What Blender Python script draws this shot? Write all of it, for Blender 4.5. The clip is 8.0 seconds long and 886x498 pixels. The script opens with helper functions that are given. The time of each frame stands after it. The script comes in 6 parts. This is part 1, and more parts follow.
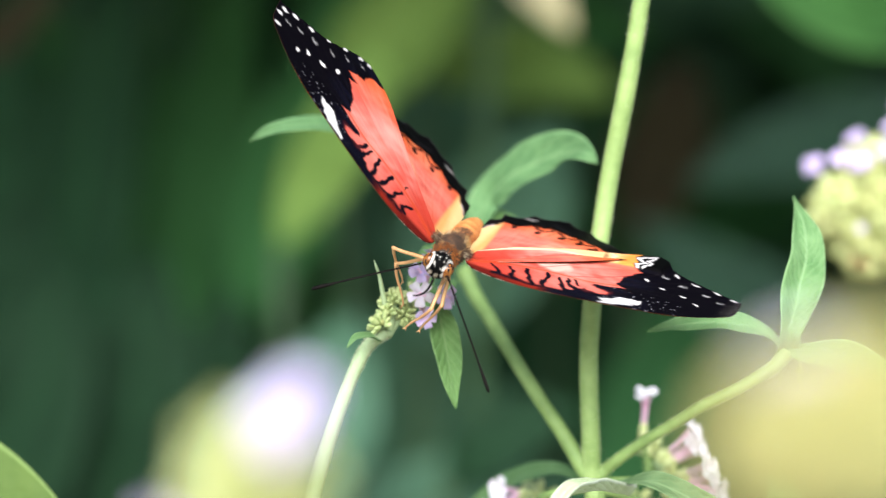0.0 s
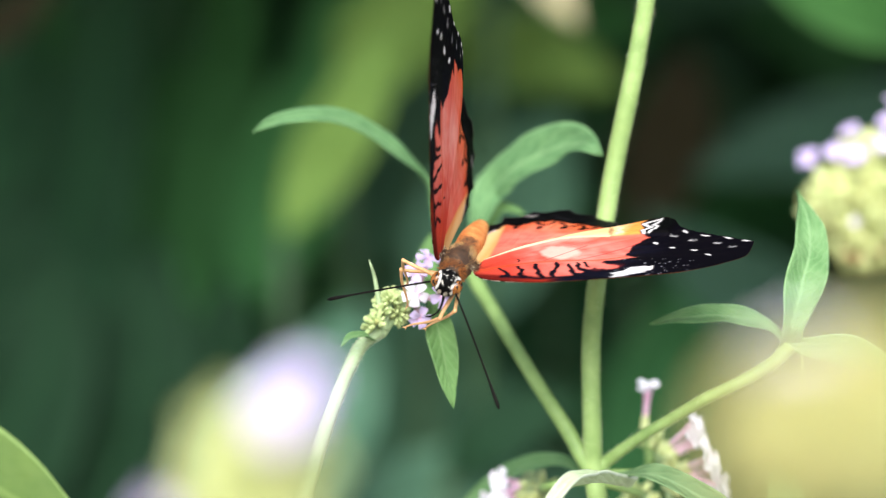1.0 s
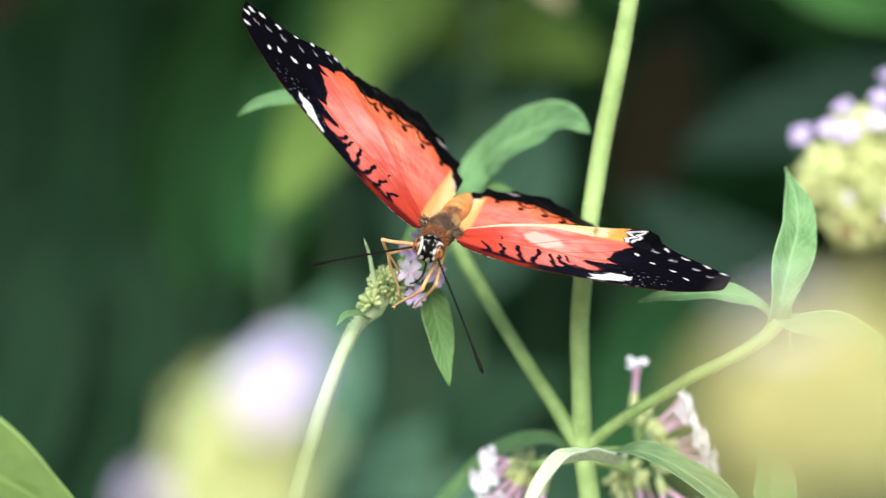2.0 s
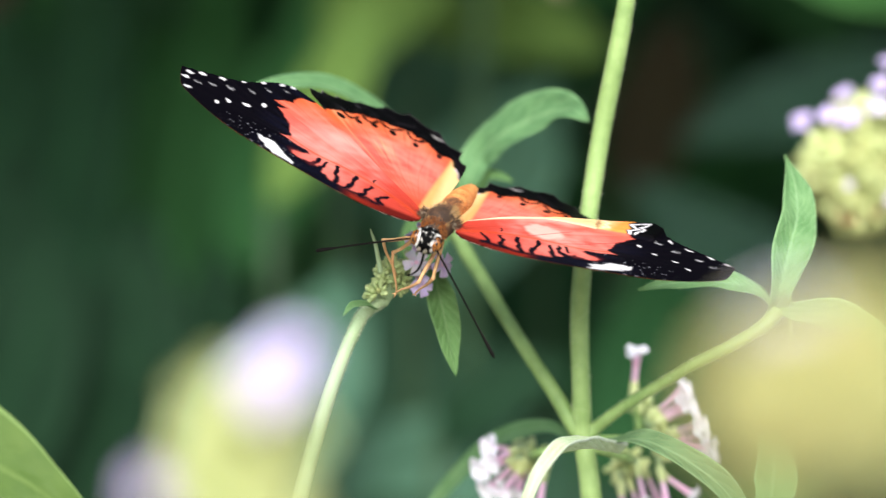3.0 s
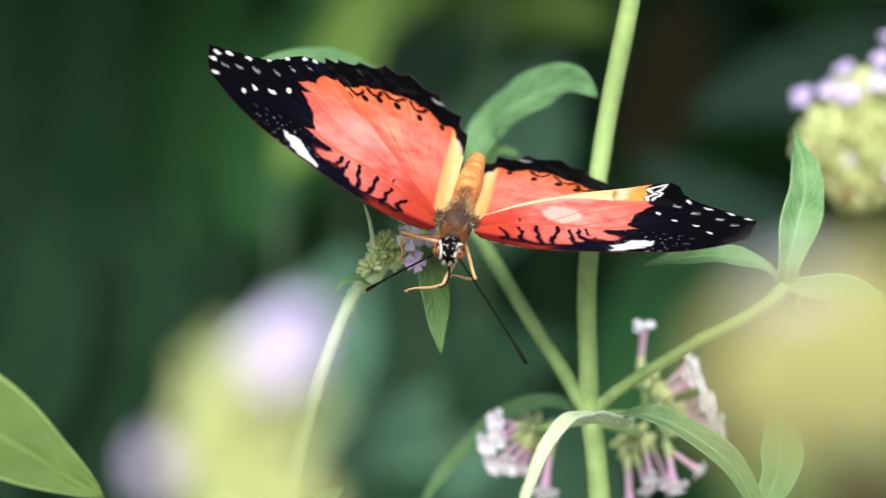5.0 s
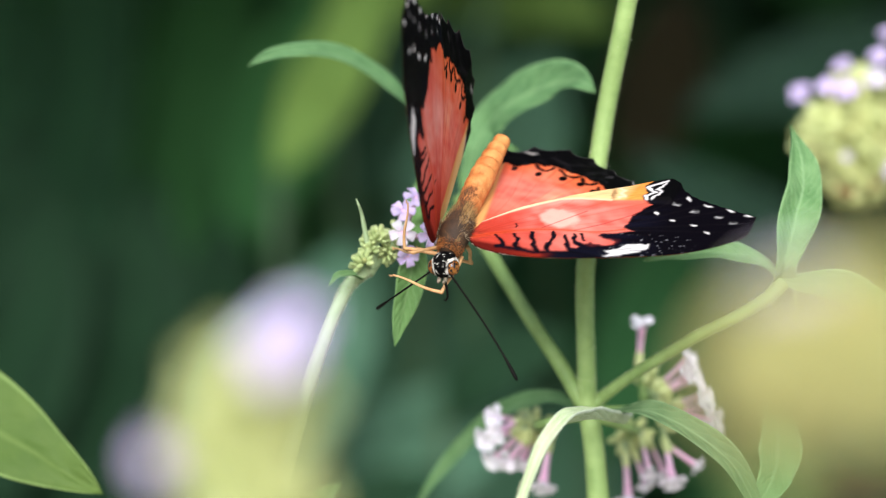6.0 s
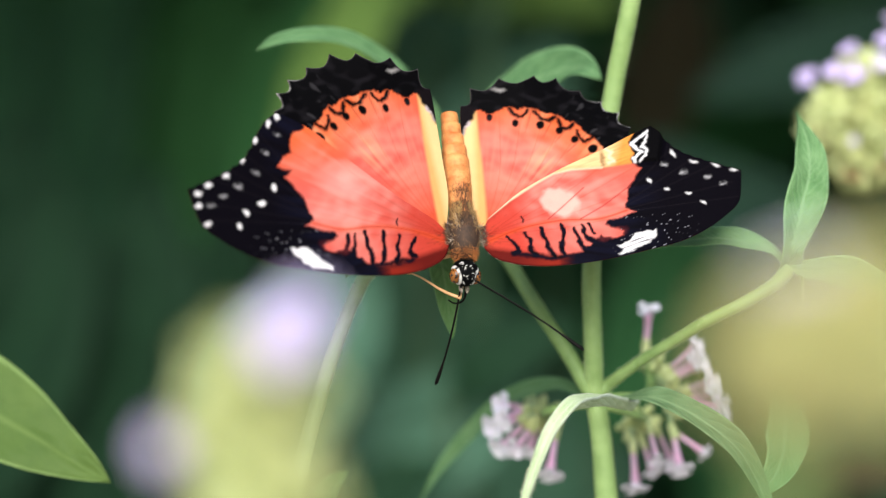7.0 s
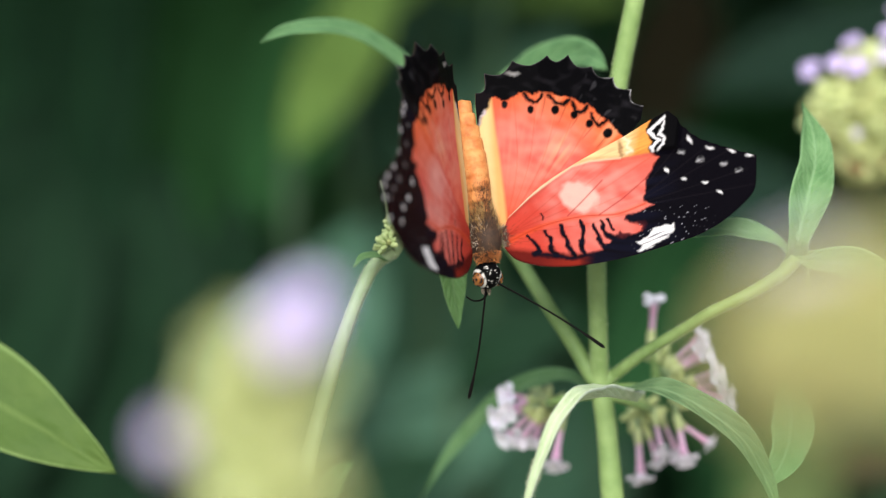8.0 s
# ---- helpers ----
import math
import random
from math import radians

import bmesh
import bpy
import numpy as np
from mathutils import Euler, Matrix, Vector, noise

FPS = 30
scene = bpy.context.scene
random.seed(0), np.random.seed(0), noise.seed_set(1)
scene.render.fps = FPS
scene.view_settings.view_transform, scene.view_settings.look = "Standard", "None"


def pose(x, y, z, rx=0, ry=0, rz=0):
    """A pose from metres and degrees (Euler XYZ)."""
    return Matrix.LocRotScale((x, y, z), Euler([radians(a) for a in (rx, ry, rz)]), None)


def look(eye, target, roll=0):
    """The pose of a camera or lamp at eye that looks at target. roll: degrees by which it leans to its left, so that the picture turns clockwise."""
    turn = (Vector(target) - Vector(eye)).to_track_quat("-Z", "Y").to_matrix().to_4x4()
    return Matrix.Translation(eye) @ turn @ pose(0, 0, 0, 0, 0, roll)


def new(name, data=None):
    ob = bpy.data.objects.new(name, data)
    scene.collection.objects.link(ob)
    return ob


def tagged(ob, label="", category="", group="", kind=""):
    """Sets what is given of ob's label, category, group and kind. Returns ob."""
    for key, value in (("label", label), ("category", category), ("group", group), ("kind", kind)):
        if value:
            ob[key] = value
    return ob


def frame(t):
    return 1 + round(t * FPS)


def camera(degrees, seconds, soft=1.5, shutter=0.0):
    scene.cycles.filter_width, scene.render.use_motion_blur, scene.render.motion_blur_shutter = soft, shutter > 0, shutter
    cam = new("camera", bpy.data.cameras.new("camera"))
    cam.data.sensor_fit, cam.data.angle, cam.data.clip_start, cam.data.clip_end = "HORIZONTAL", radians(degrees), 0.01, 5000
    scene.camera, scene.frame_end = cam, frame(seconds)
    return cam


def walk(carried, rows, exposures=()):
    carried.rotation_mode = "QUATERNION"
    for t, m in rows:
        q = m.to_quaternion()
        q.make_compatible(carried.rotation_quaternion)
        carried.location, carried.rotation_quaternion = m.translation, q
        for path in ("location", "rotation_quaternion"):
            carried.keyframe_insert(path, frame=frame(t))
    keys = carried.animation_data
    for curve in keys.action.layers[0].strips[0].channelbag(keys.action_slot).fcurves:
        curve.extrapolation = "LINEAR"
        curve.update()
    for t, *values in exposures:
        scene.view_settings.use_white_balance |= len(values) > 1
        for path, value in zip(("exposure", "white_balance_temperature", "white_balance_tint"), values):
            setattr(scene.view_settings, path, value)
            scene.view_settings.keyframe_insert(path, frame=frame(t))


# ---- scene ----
# The shot: a long lens, held by hand, a forearm's length from a butterfly on a flowering verbena.
# Plan in millimetres: x right, y away from the camera, z up from a level one metre above the ground.
cam = camera(20.0, 8.0, soft=1.2)
cam.data.dof.use_dof = True
cam.data.dof.focus_distance = 0.367
cam.data.dof.aperture_fstop = 10.0


def held(yaw, pitch, roll):
    """The camera's pose: it stands, and only turns."""
    return pose(0, -0.37, 1.0, 0, 0, yaw) @ pose(0, 0, 0, 90 + pitch) @ pose(0, 0, 0, 0, 0, roll)


walk(cam, [(t, held(a, b, c)) for t, a, b, c in (
    (0.0, -0.069, 1.916, -0.026), (0.5, 0.108, 1.807, 0.441), (1.0, 0.009, 1.696, 0.585), (1.5, -0.281, 1.524, 0.226),
    (1.7, -0.245, 1.37, 0.25), (2.8, -0.345, 1.04, 0.1), (3.0, -0.27, 0.96, 0.05), (3.5, -0.028, 0.79, 0.288), (4.0, 0.063, 0.606, 0.276),
    (4.5, -0.01, 0.461, 0.221), (4.7, -0.05, 0.41, 0.21), (5.8, -0.187, 0.34, 0.2), (6.0, -0.147, 0.285, 0.185), (6.5, -0.03, 0.136, -0.074),
    (7.0, 0.0, 0.0, 0.0), (7.5, -0.072, -0.037, 0.007), (8.0, 0.121, -0.212, 0.012))],
    exposures=((0.0, 0.76), (1.0, 0.75), (1.7, 0.71), (3.0, 0.62), (4.5, 0.50), (6.0, 0.35), (7.0, 0.26), (8.0, 0.17)))


# ---- light ----
world = bpy.data.worlds.new("sky")
scene.world = world
world.use_nodes = True
sky = world.node_tree.nodes.new("ShaderNodeTexSky")
sky.sky_type, sky.sun_disc = "NISHITA", False
sky.sun_elevation, sky.sun_rotation = radians(34), radians(185)
world.node_tree.links.new(sky.outputs["Color"], world.node_tree.nodes["Background"].inputs["Color"])
world.node_tree.nodes["Background"].inputs["Strength"].default_value = 0.15
sun = new("sun", bpy.data.lights.new("sun", "SUN"))
sun.data.energy, sun.data.angle, sun.data.color = 4.6, radians(46), (1.0, 0.98, 0.95)
sun.matrix_world = look((-0.2, -2.55, 2.72), (0, 0, 1.0))


# ---- materials ----
def material(name, rough=0.5, spec=0.4):
    mat = bpy.data.materials.new(name)
    mat.use_nodes = True
    nodes, links = mat.node_tree.nodes, mat.node_tree.links
    shader = nodes["Principled BSDF"]
    shader.inputs["Roughness"].default_value = rough
    shader.inputs["Specular IOR Level"].default_value = spec
    return mat, nodes, links, shader


def grain(nodes, links, scale, detail=4.0, rough=0.6):
    where = nodes.new("ShaderNodeTexCoord")
    tex = nodes.new("ShaderNodeTexNoise")
    tex.inputs["Scale"].default_value, tex.inputs["Detail"].default_value, tex.inputs["Roughness"].default_value = scale, detail, rough
    links.new(where.outputs["Object"], tex.inputs["Vector"])
    return tex.outputs["Fac"]


def ramp(nodes, links, fac, stops):
    node = nodes.new("ShaderNodeValToRGB")
    while len(node.color_ramp.elements) < len(stops):
        node.color_ramp.elements.new(0.5)
    for e, (at, col) in zip(node.color_ramp.elements, stops):
        e.position, e.color = at, (*col, 1)
    links.new(fac, node.inputs["Fac"])
    return node.outputs["Color"]


def mixed(nodes, links, fac, a, b, how="MIX"):
    node = nodes.new("ShaderNodeMix")
    node.data_type, node.blend_type = "RGBA", how
    for socket, value in ((node.inputs[0], fac), (node.inputs[6], a), (node.inputs[7], b)):
        if hasattr(value, "is_output"):
            links.new(value, socket)
        else:
            socket.default_value = value if isinstance(value, (int, float)) else (*value, 1)
    return node.outputs[2]


def bumped(nodes, links, shader, height, strength, distance):
    node = nodes.new("ShaderNodeBump")
    node.inputs["Strength"].default_value, node.inputs["Distance"].default_value = strength, distance
    links.new(height, node.inputs["Height"])
    links.new(node.outputs["Normal"], shader.inputs["Normal"])


def soft_green(name, dark, light, rough=0.5, scale=700, glow=0.0, fine=5000, spec=0.4, relief=0.0003):
    """Stems, calyces, petals: a colour that drifts at two scales, with a fine relief and a little light let through."""
    mat, nodes, links, shader = material(name, rough, spec)
    broad = grain(nodes, links, scale, 3)
    small = grain(nodes, links, fine, 3)
    col = ramp(nodes, links, broad, ((0.3, dark), (0.7, light)))
    info = nodes.new("ShaderNodeObjectInfo")
    shade = ramp(nodes, links, info.outputs["Random"], ((0.0, (0.82, 0.85, 0.8)), (1.0, (1.12, 1.08, 1.1))))
    col = mixed(nodes, links, 1.0, col, shade, "MULTIPLY")
    col = mixed(nodes, links, small, mixed(nodes, links, 1.0, col, (0.85, 0.85, 0.85), "MULTIPLY"), col)
    links.new(col, shader.inputs["Base Color"])
    bumped(nodes, links, shader, small, 0.35, relief)
    if glow:
        let_through(mat, nodes, links, shader, col, glow)
    return mat


def let_through(mat, nodes, links, shader, col, share):
    thin = nodes.new("ShaderNodeBsdfTranslucent")
    links.new(col, thin.inputs["Color"])
    both = nodes.new("ShaderNodeMixShader")
    both.inputs[0].default_value = share
    links.new(shader.outputs["BSDF"], both.inputs[1])
    links.new(thin.outputs["BSDF"], both.inputs[2])
    links.new(both.outputs["Shader"], nodes["Material Output"].inputs["Surface"])


def leaf_skin(name, dark, light, vein, rough=0.6, share=0.14, pairs=9.0, vein_width=0.05, blotch=300, crinkle=1.0, rim=0.35):
    """A leaf's skin: midrib, side veins that run forward, quilted relief, blotches. U runs from base to tip, V across."""
    mat, nodes, links, shader = material(name, rough, 0.16)
    uv = nodes.new("ShaderNodeUVMap")
    uv.uv_map = "blade"
    split = nodes.new("ShaderNodeSeparateXYZ")
    links.new(uv.outputs["UV"], split.inputs["Vector"])

    def calc(op, a, b=None):
        node = nodes.new("ShaderNodeMath")
        node.operation = op
        for i, v in enumerate((a, b)):
            if v is None:
                continue
            if hasattr(v, "is_output"):
                links.new(v, node.inputs[i])
            else:
                node.inputs[i].default_value = v
        return node.outputs[0]

    side = calc("ABSOLUTE", calc("SUBTRACT", split.outputs["Y"], 0.5))
    wobble = calc("MULTIPLY", grain(nodes, links, 400, 2), 0.12)
    run = calc("ADD", calc("SUBTRACT", split.outputs["X"], calc("MULTIPLY", side, 0.42)), wobble)
    wave = calc("ABSOLUTE", calc("SUBTRACT", calc("FRACT", calc("MULTIPLY", run, pairs)), 0.5))
    ribs = calc("LESS_THAN", wave, vein_width * 1.6)
    rib_height = calc("SMOOTH_MIN", wave, 0.25)
    mid = calc("LESS_THAN", side, 0.035)
    lines = calc("MAXIMUM", calc("MULTIPLY", ribs, 0.55), mid)
    broad = grain(nodes, links, blotch, 4)
    small = grain(nodes, links, 3500, 3)
    col = ramp(nodes, links, broad, ((0.3, dark), (0.72, light)))
    col = mixed(nodes, links, lines, col, vein)
    col = mixed(nodes, links, calc("MULTIPLY", calc("GREATER_THAN", side, 0.462), rim), col, tuple(min(0.8, 1.7 * c + 0.03) for c in vein))
    col = mixed(nodes, links, small, mixed(nodes, links, 1.0, col, (0.86, 0.88, 0.86), "MULTIPLY"), col)
    links.new(col, shader.inputs["Base Color"])
    height = calc("ADD", calc("MULTIPLY", rib_height, 1.2), calc("MULTIPLY", small, 0.25))
    height = calc("ADD", height, calc("MULTIPLY", grain(nodes, links, 1100, 2), 0.5 * crinkle))
    bumped(nodes, links, shader, height, 0.55, 0.0006)
    let_through(mat, nodes, links, shader, col, share)
    return mat


def scaled_wing(name, rough):
    """Wing scales: the colour lies on the mesh; fine ribs along the veins catch the light."""
    mat, nodes, links, shader = material(name, rough, 0.02)
    attr = nodes.new("ShaderNodeVertexColor")
    attr.layer_name = "scales"
    small = grain(nodes, links, 9000, 2)
    broad = grain(nodes, links, 420, 3)
    col = mixed(nodes, links, small, mixed(nodes, links, 1.0, attr.outputs["Color"], (0.8, 0.78, 0.78), "MULTIPLY"), attr.outputs["Color"])
    col = mixed(nodes, links, broad, mixed(nodes, links, 1.0, col, (0.86, 0.82, 0.84), "MULTIPLY"), col)
    links.new(col, shader.inputs["Base Color"])
    bumped(nodes, links, shader, small, 0.3, 0.0002)
    let_through(mat, nodes, links, shader, col, 0.12)
    return mat


STEM = soft_green("stem_skin", (0.20, 0.32, 0.095), (0.33, 0.48, 0.165), 0.5, 220, 0.1, 3500)
PALE_STEM = soft_green("pale_stem_skin", (0.34, 0.48, 0.25), (0.49, 0.63, 0.37), 0.5, 220, 0.1, 3500)
HAIR = soft_green("stem_hair", (0.6, 0.65, 0.45), (0.75, 0.8, 0.6), 0.4, 500, 0.4)
LEAF = leaf_skin("leaf_green", (0.095, 0.20, 0.06), (0.16, 0.30, 0.10), (0.19, 0.33, 0.13))
LEAF_PALE = leaf_skin("leaf_pale", (0.105, 0.225, 0.08), (0.175, 0.315, 0.13), (0.215, 0.36, 0.165), pairs=15.0, crinkle=2.4)
LEAF_FAR = leaf_skin("leaf_shaded", (0.084, 0.185, 0.074), (0.14, 0.275, 0.112), (0.18, 0.315, 0.14))
LEAF_HOARY = leaf_skin("leaf_hoary", (0.46, 0.57, 0.31), (0.62, 0.72, 0.45), (0.70, 0.78, 0.55))
LEAF_DARK = leaf_skin("leaf_deep", (0.09, 0.165, 0.07), (0.15, 0.245, 0.11), (0.19, 0.29, 0.14))
LEAF_LIME = leaf_skin("leaf_lime", (0.07, 0.125, 0.026), (0.105, 0.165, 0.038), (0.115, 0.178, 0.045), blotch=120, vein_width=0.006, rim=0.8)
CALYX = soft_green("calyx_green", (0.60, 0.70, 0.28), (0.82, 0.88, 0.48), 0.55, 500, 0.05)
CALYX_GOLD = soft_green("calyx_yellow", (0.42, 0.46, 0.16), (0.62, 0.66, 0.33), 0.55, 400, 0.15)
CALYX_YELLOW = soft_green("calyx_bright_yellow", (0.41, 0.395, 0.14), (0.56, 0.53, 0.24), 0.55, 400, 0.15)
PETAL = soft_green("petal_lilac", (0.58, 0.44, 0.82), (0.77, 0.66, 0.92), 0.5, 600, 0.12)
PETAL_WHITE = soft_green("petal_pale", (0.80, 0.72, 0.90), (0.90, 0.86, 0.94), 0.5, 600, 0.25)
PETAL_BRIGHT = soft_green("petal_white", (0.88, 0.82, 0.95), (0.95, 0.92, 0.97), 0.5, 600, 0.03)
TUBE = soft_green("tube_pink", (0.88, 0.46, 0.70), (0.95, 0.74, 0.88), 0.5, 350, 0.08)
WITHERED = soft_green("withered_brown", (0.22, 0.10, 0.04), (0.36, 0.19, 0.08), 0.7, 500)
WING = scaled_wing("wing_scales", 0.55)
FUR = soft_green("brown_fur", (0.045, 0.022, 0.010), (0.16, 0.075, 0.028), 0.7, 900)
THORAX = soft_green("thorax_brown", (0.018, 0.010, 0.006), (0.075, 0.036, 0.015), 0.7, 900)
ABDOMEN = soft_green("abdomen_orange", (0.58, 0.15, 0.03), (0.84, 0.38, 0.12), 0.6, 500)
LEG = soft_green("leg_straw", (0.50, 0.25, 0.10), (0.72, 0.44, 0.21), 0.45, 700)
ANTENNA = soft_green("antenna_black", (0.004, 0.0035, 0.0035), (0.009, 0.007, 0.006), 0.6, 700, 0, 5000, 0.08)


STALK = soft_green("shrub_stalk", (0.02, 0.055, 0.02), (0.035, 0.085, 0.032), 0.6, 60, 0, 900)


def broad_leaf(name, dark, light):
    return leaf_skin(name, dark, light, tuple(1.35 * c for c in light), 0.75, 0.12, 14, 0.03, 40)


BACK = {
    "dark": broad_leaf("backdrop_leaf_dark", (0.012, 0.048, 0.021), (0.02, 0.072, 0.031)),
    "green": broad_leaf("backdrop_leaf_green", (0.019, 0.08, 0.026), (0.03, 0.112, 0.037)),
    "fern": broad_leaf("backdrop_leaf_fern", (0.029, 0.118, 0.034), (0.046, 0.158, 0.05)),
    "teal": broad_leaf("backdrop_leaf_greyish", (0.048, 0.122, 0.076), (0.074, 0.158, 0.104)),
    "olive": broad_leaf("backdrop_leaf_olive", (0.1, 0.185, 0.04), (0.14, 0.235, 0.054)),
    "moss": broad_leaf("backdrop_leaf_moss", (0.036, 0.098, 0.056), (0.056, 0.135, 0.08)),
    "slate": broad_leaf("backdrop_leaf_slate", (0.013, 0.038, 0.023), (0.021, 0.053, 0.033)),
    # shade put into the colour, far darker than the other leaves
    "deep": broad_leaf("backdrop_leaf_painted_shade", (0.006, 0.026, 0.011), (0.011, 0.041, 0.017)),
    "bright": broad_leaf("backdrop_leaf_bright", (0.018, 0.066, 0.014), (0.03, 0.095, 0.02)),
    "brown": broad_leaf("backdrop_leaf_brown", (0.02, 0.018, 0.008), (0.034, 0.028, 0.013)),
    "tan": broad_leaf("backdrop_leaf_tan", (0.4, 0.36, 0.2), (0.5, 0.46, 0.28)),
}


# ---- builders ----
def mm(p):
    """A place of the plan in metres."""
    return Vector((p[0], p[1], 1000 + p[2])) / 1000


def smooth_path(points, steps):
    """A smooth curve through the points, however unevenly they are spaced."""
    n = len(points)
    gap = [max((b - a).length, 1e-9) for a, b in zip(points, points[1:])]
    slope = [(b - a) / d for a, b, d in zip(points, points[1:], gap)]
    lean = [slope[0]] + [(slope[i - 1] * gap[i] + slope[i] * gap[i - 1]) / (gap[i] + gap[i - 1]) for i in range(1, n - 1)] + [slope[-1]]
    out = []
    for i in range(n - 1):
        for k in range(steps):
            t = k / steps
            out.append((2 * t ** 3 - 3 * t * t + 1) * points[i] + (t ** 3 - 2 * t * t + t) * gap[i] * lean[i] + (3 * t * t - 2 * t ** 3) * points[i + 1] + (t ** 3 - t * t) * gap[i] * lean[i + 1])
    return out + [points[-1]]


def thing(name, at, label, category, group=""):
    ob = new(name)
    ob.location = at
    ob.empty_display_size = 0.01
    return tagged(ob, label, category, group)


def root_of(ob):
    while ob.parent:
        ob = ob.parent
    return ob


def part(name, bm, mat, parent, label="", world_space=True, smooth=True):
    """Links a bmesh as one mesh object under a thing or part."""
    if world_space:
        bm.transform(Matrix.Translation(-root_of(parent).location))
    data = bpy.data.meshes.new(name)
    bm.to_mesh(data)
    bm.free()
    if smooth:
        data.polygons.foreach_set("use_smooth", [True] * len(data.polygons))
    data.materials.append(mat)
    ob = new(name, data)
    ob.parent = parent
    return tagged(ob, label)


def piece(name, data, parent, m):
    """One more object on a shared mesh; m is its pose in its thing's space."""
    ob = new(name, data)
    ob.parent = parent
    ob.matrix_basis = m
    return ob


def tube_mesh(bm, path, radii, sides=10, cap=True):
    """A round stalk along a path; radii as many as path points, or two for a taper."""
    n = len(path)
    if len(radii) != n:
        radii = [radii[0] + (radii[-1] - radii[0]) * i / (n - 1) for i in range(n)]
    side = None
    rings = []
    for i, p in enumerate(path):
        ahead = (path[min(i + 1, n - 1)] - path[max(i - 1, 0)]).normalized()
        if side is None:
            side = ahead.cross(Vector((0.31, -0.87, 0.38))).normalized()
        side = (side - ahead * side.dot(ahead)).normalized()
        up = ahead.cross(side)
        rings.append([bm.verts.new(p + radii[i] * (math.cos(a) * side + math.sin(a) * up)) for a in (2 * math.pi * k / sides for k in range(sides))])
    for a, b in zip(rings, rings[1:]):
        for k in range(sides):
            bm.faces.new((a[k], a[(k + 1) % sides], b[(k + 1) % sides], b[k]))
    if cap:
        bm.faces.new(rings[0][::-1])
        bm.faces.new(rings[-1])
    return bm


def stalk(name, points, radii, parent, mat=STEM, label="", steps=10, sides=12, knobbly=0.05):
    """A stem through plan points, slightly uneven."""
    path = smooth_path([mm(p) for p in points], steps)
    n = len(path)
    r = np.interp(np.linspace(0, 1, n), np.linspace(0, 1, len(radii)), radii) / 1000
    r = [float(a) * (1 + knobbly * noise.noise(Vector((i * 0.23, r[0] * 900, 3)))) for i, a in enumerate(r)]
    return part(name, tube_mesh(bmesh.new(), path, r, sides), mat, parent, label)


def hairs(points, radius, count, length, parent, seed, steps=10):
    """Short stiff hairs along a stem: uncountable, one mesh."""
    rng = random.Random(seed)
    path = smooth_path([mm(p) for p in points], steps)
    bm = bmesh.new()
    for _ in range(count):
        f = rng.random() * (len(path) - 1.001)
        i = int(f)
        p = path[i].lerp(path[i + 1], f - i)
        ahead = (path[i + 1] - path[i]).normalized()
        out = ahead.cross(Vector((rng.uniform(-1, 1), rng.uniform(-1, 1), rng.uniform(-1, 1)))).normalized()
        tip = p + out * (radius + length * rng.uniform(0.5, 1.2)) / 1000 + ahead * length * rng.uniform(-0.4, 0.2) / 1000
        foot = p + out * radius * 0.9 / 1000
        w = ahead * 0.00003
        v = [bm.verts.new(foot + w), bm.verts.new(foot - w + out.cross(ahead) * 0.00003), bm.verts.new(foot - w - out.cross(ahead) * 0.00003), bm.verts.new(tip)]
        for k in ((0, 1, 3), (1, 2, 3), (2, 0, 3)):
            bm.faces.new([v[j] for j in k])
    return tagged(part("hairs", bm, HAIR, parent, "fine pale hairs", smooth=False), kind="stuff")


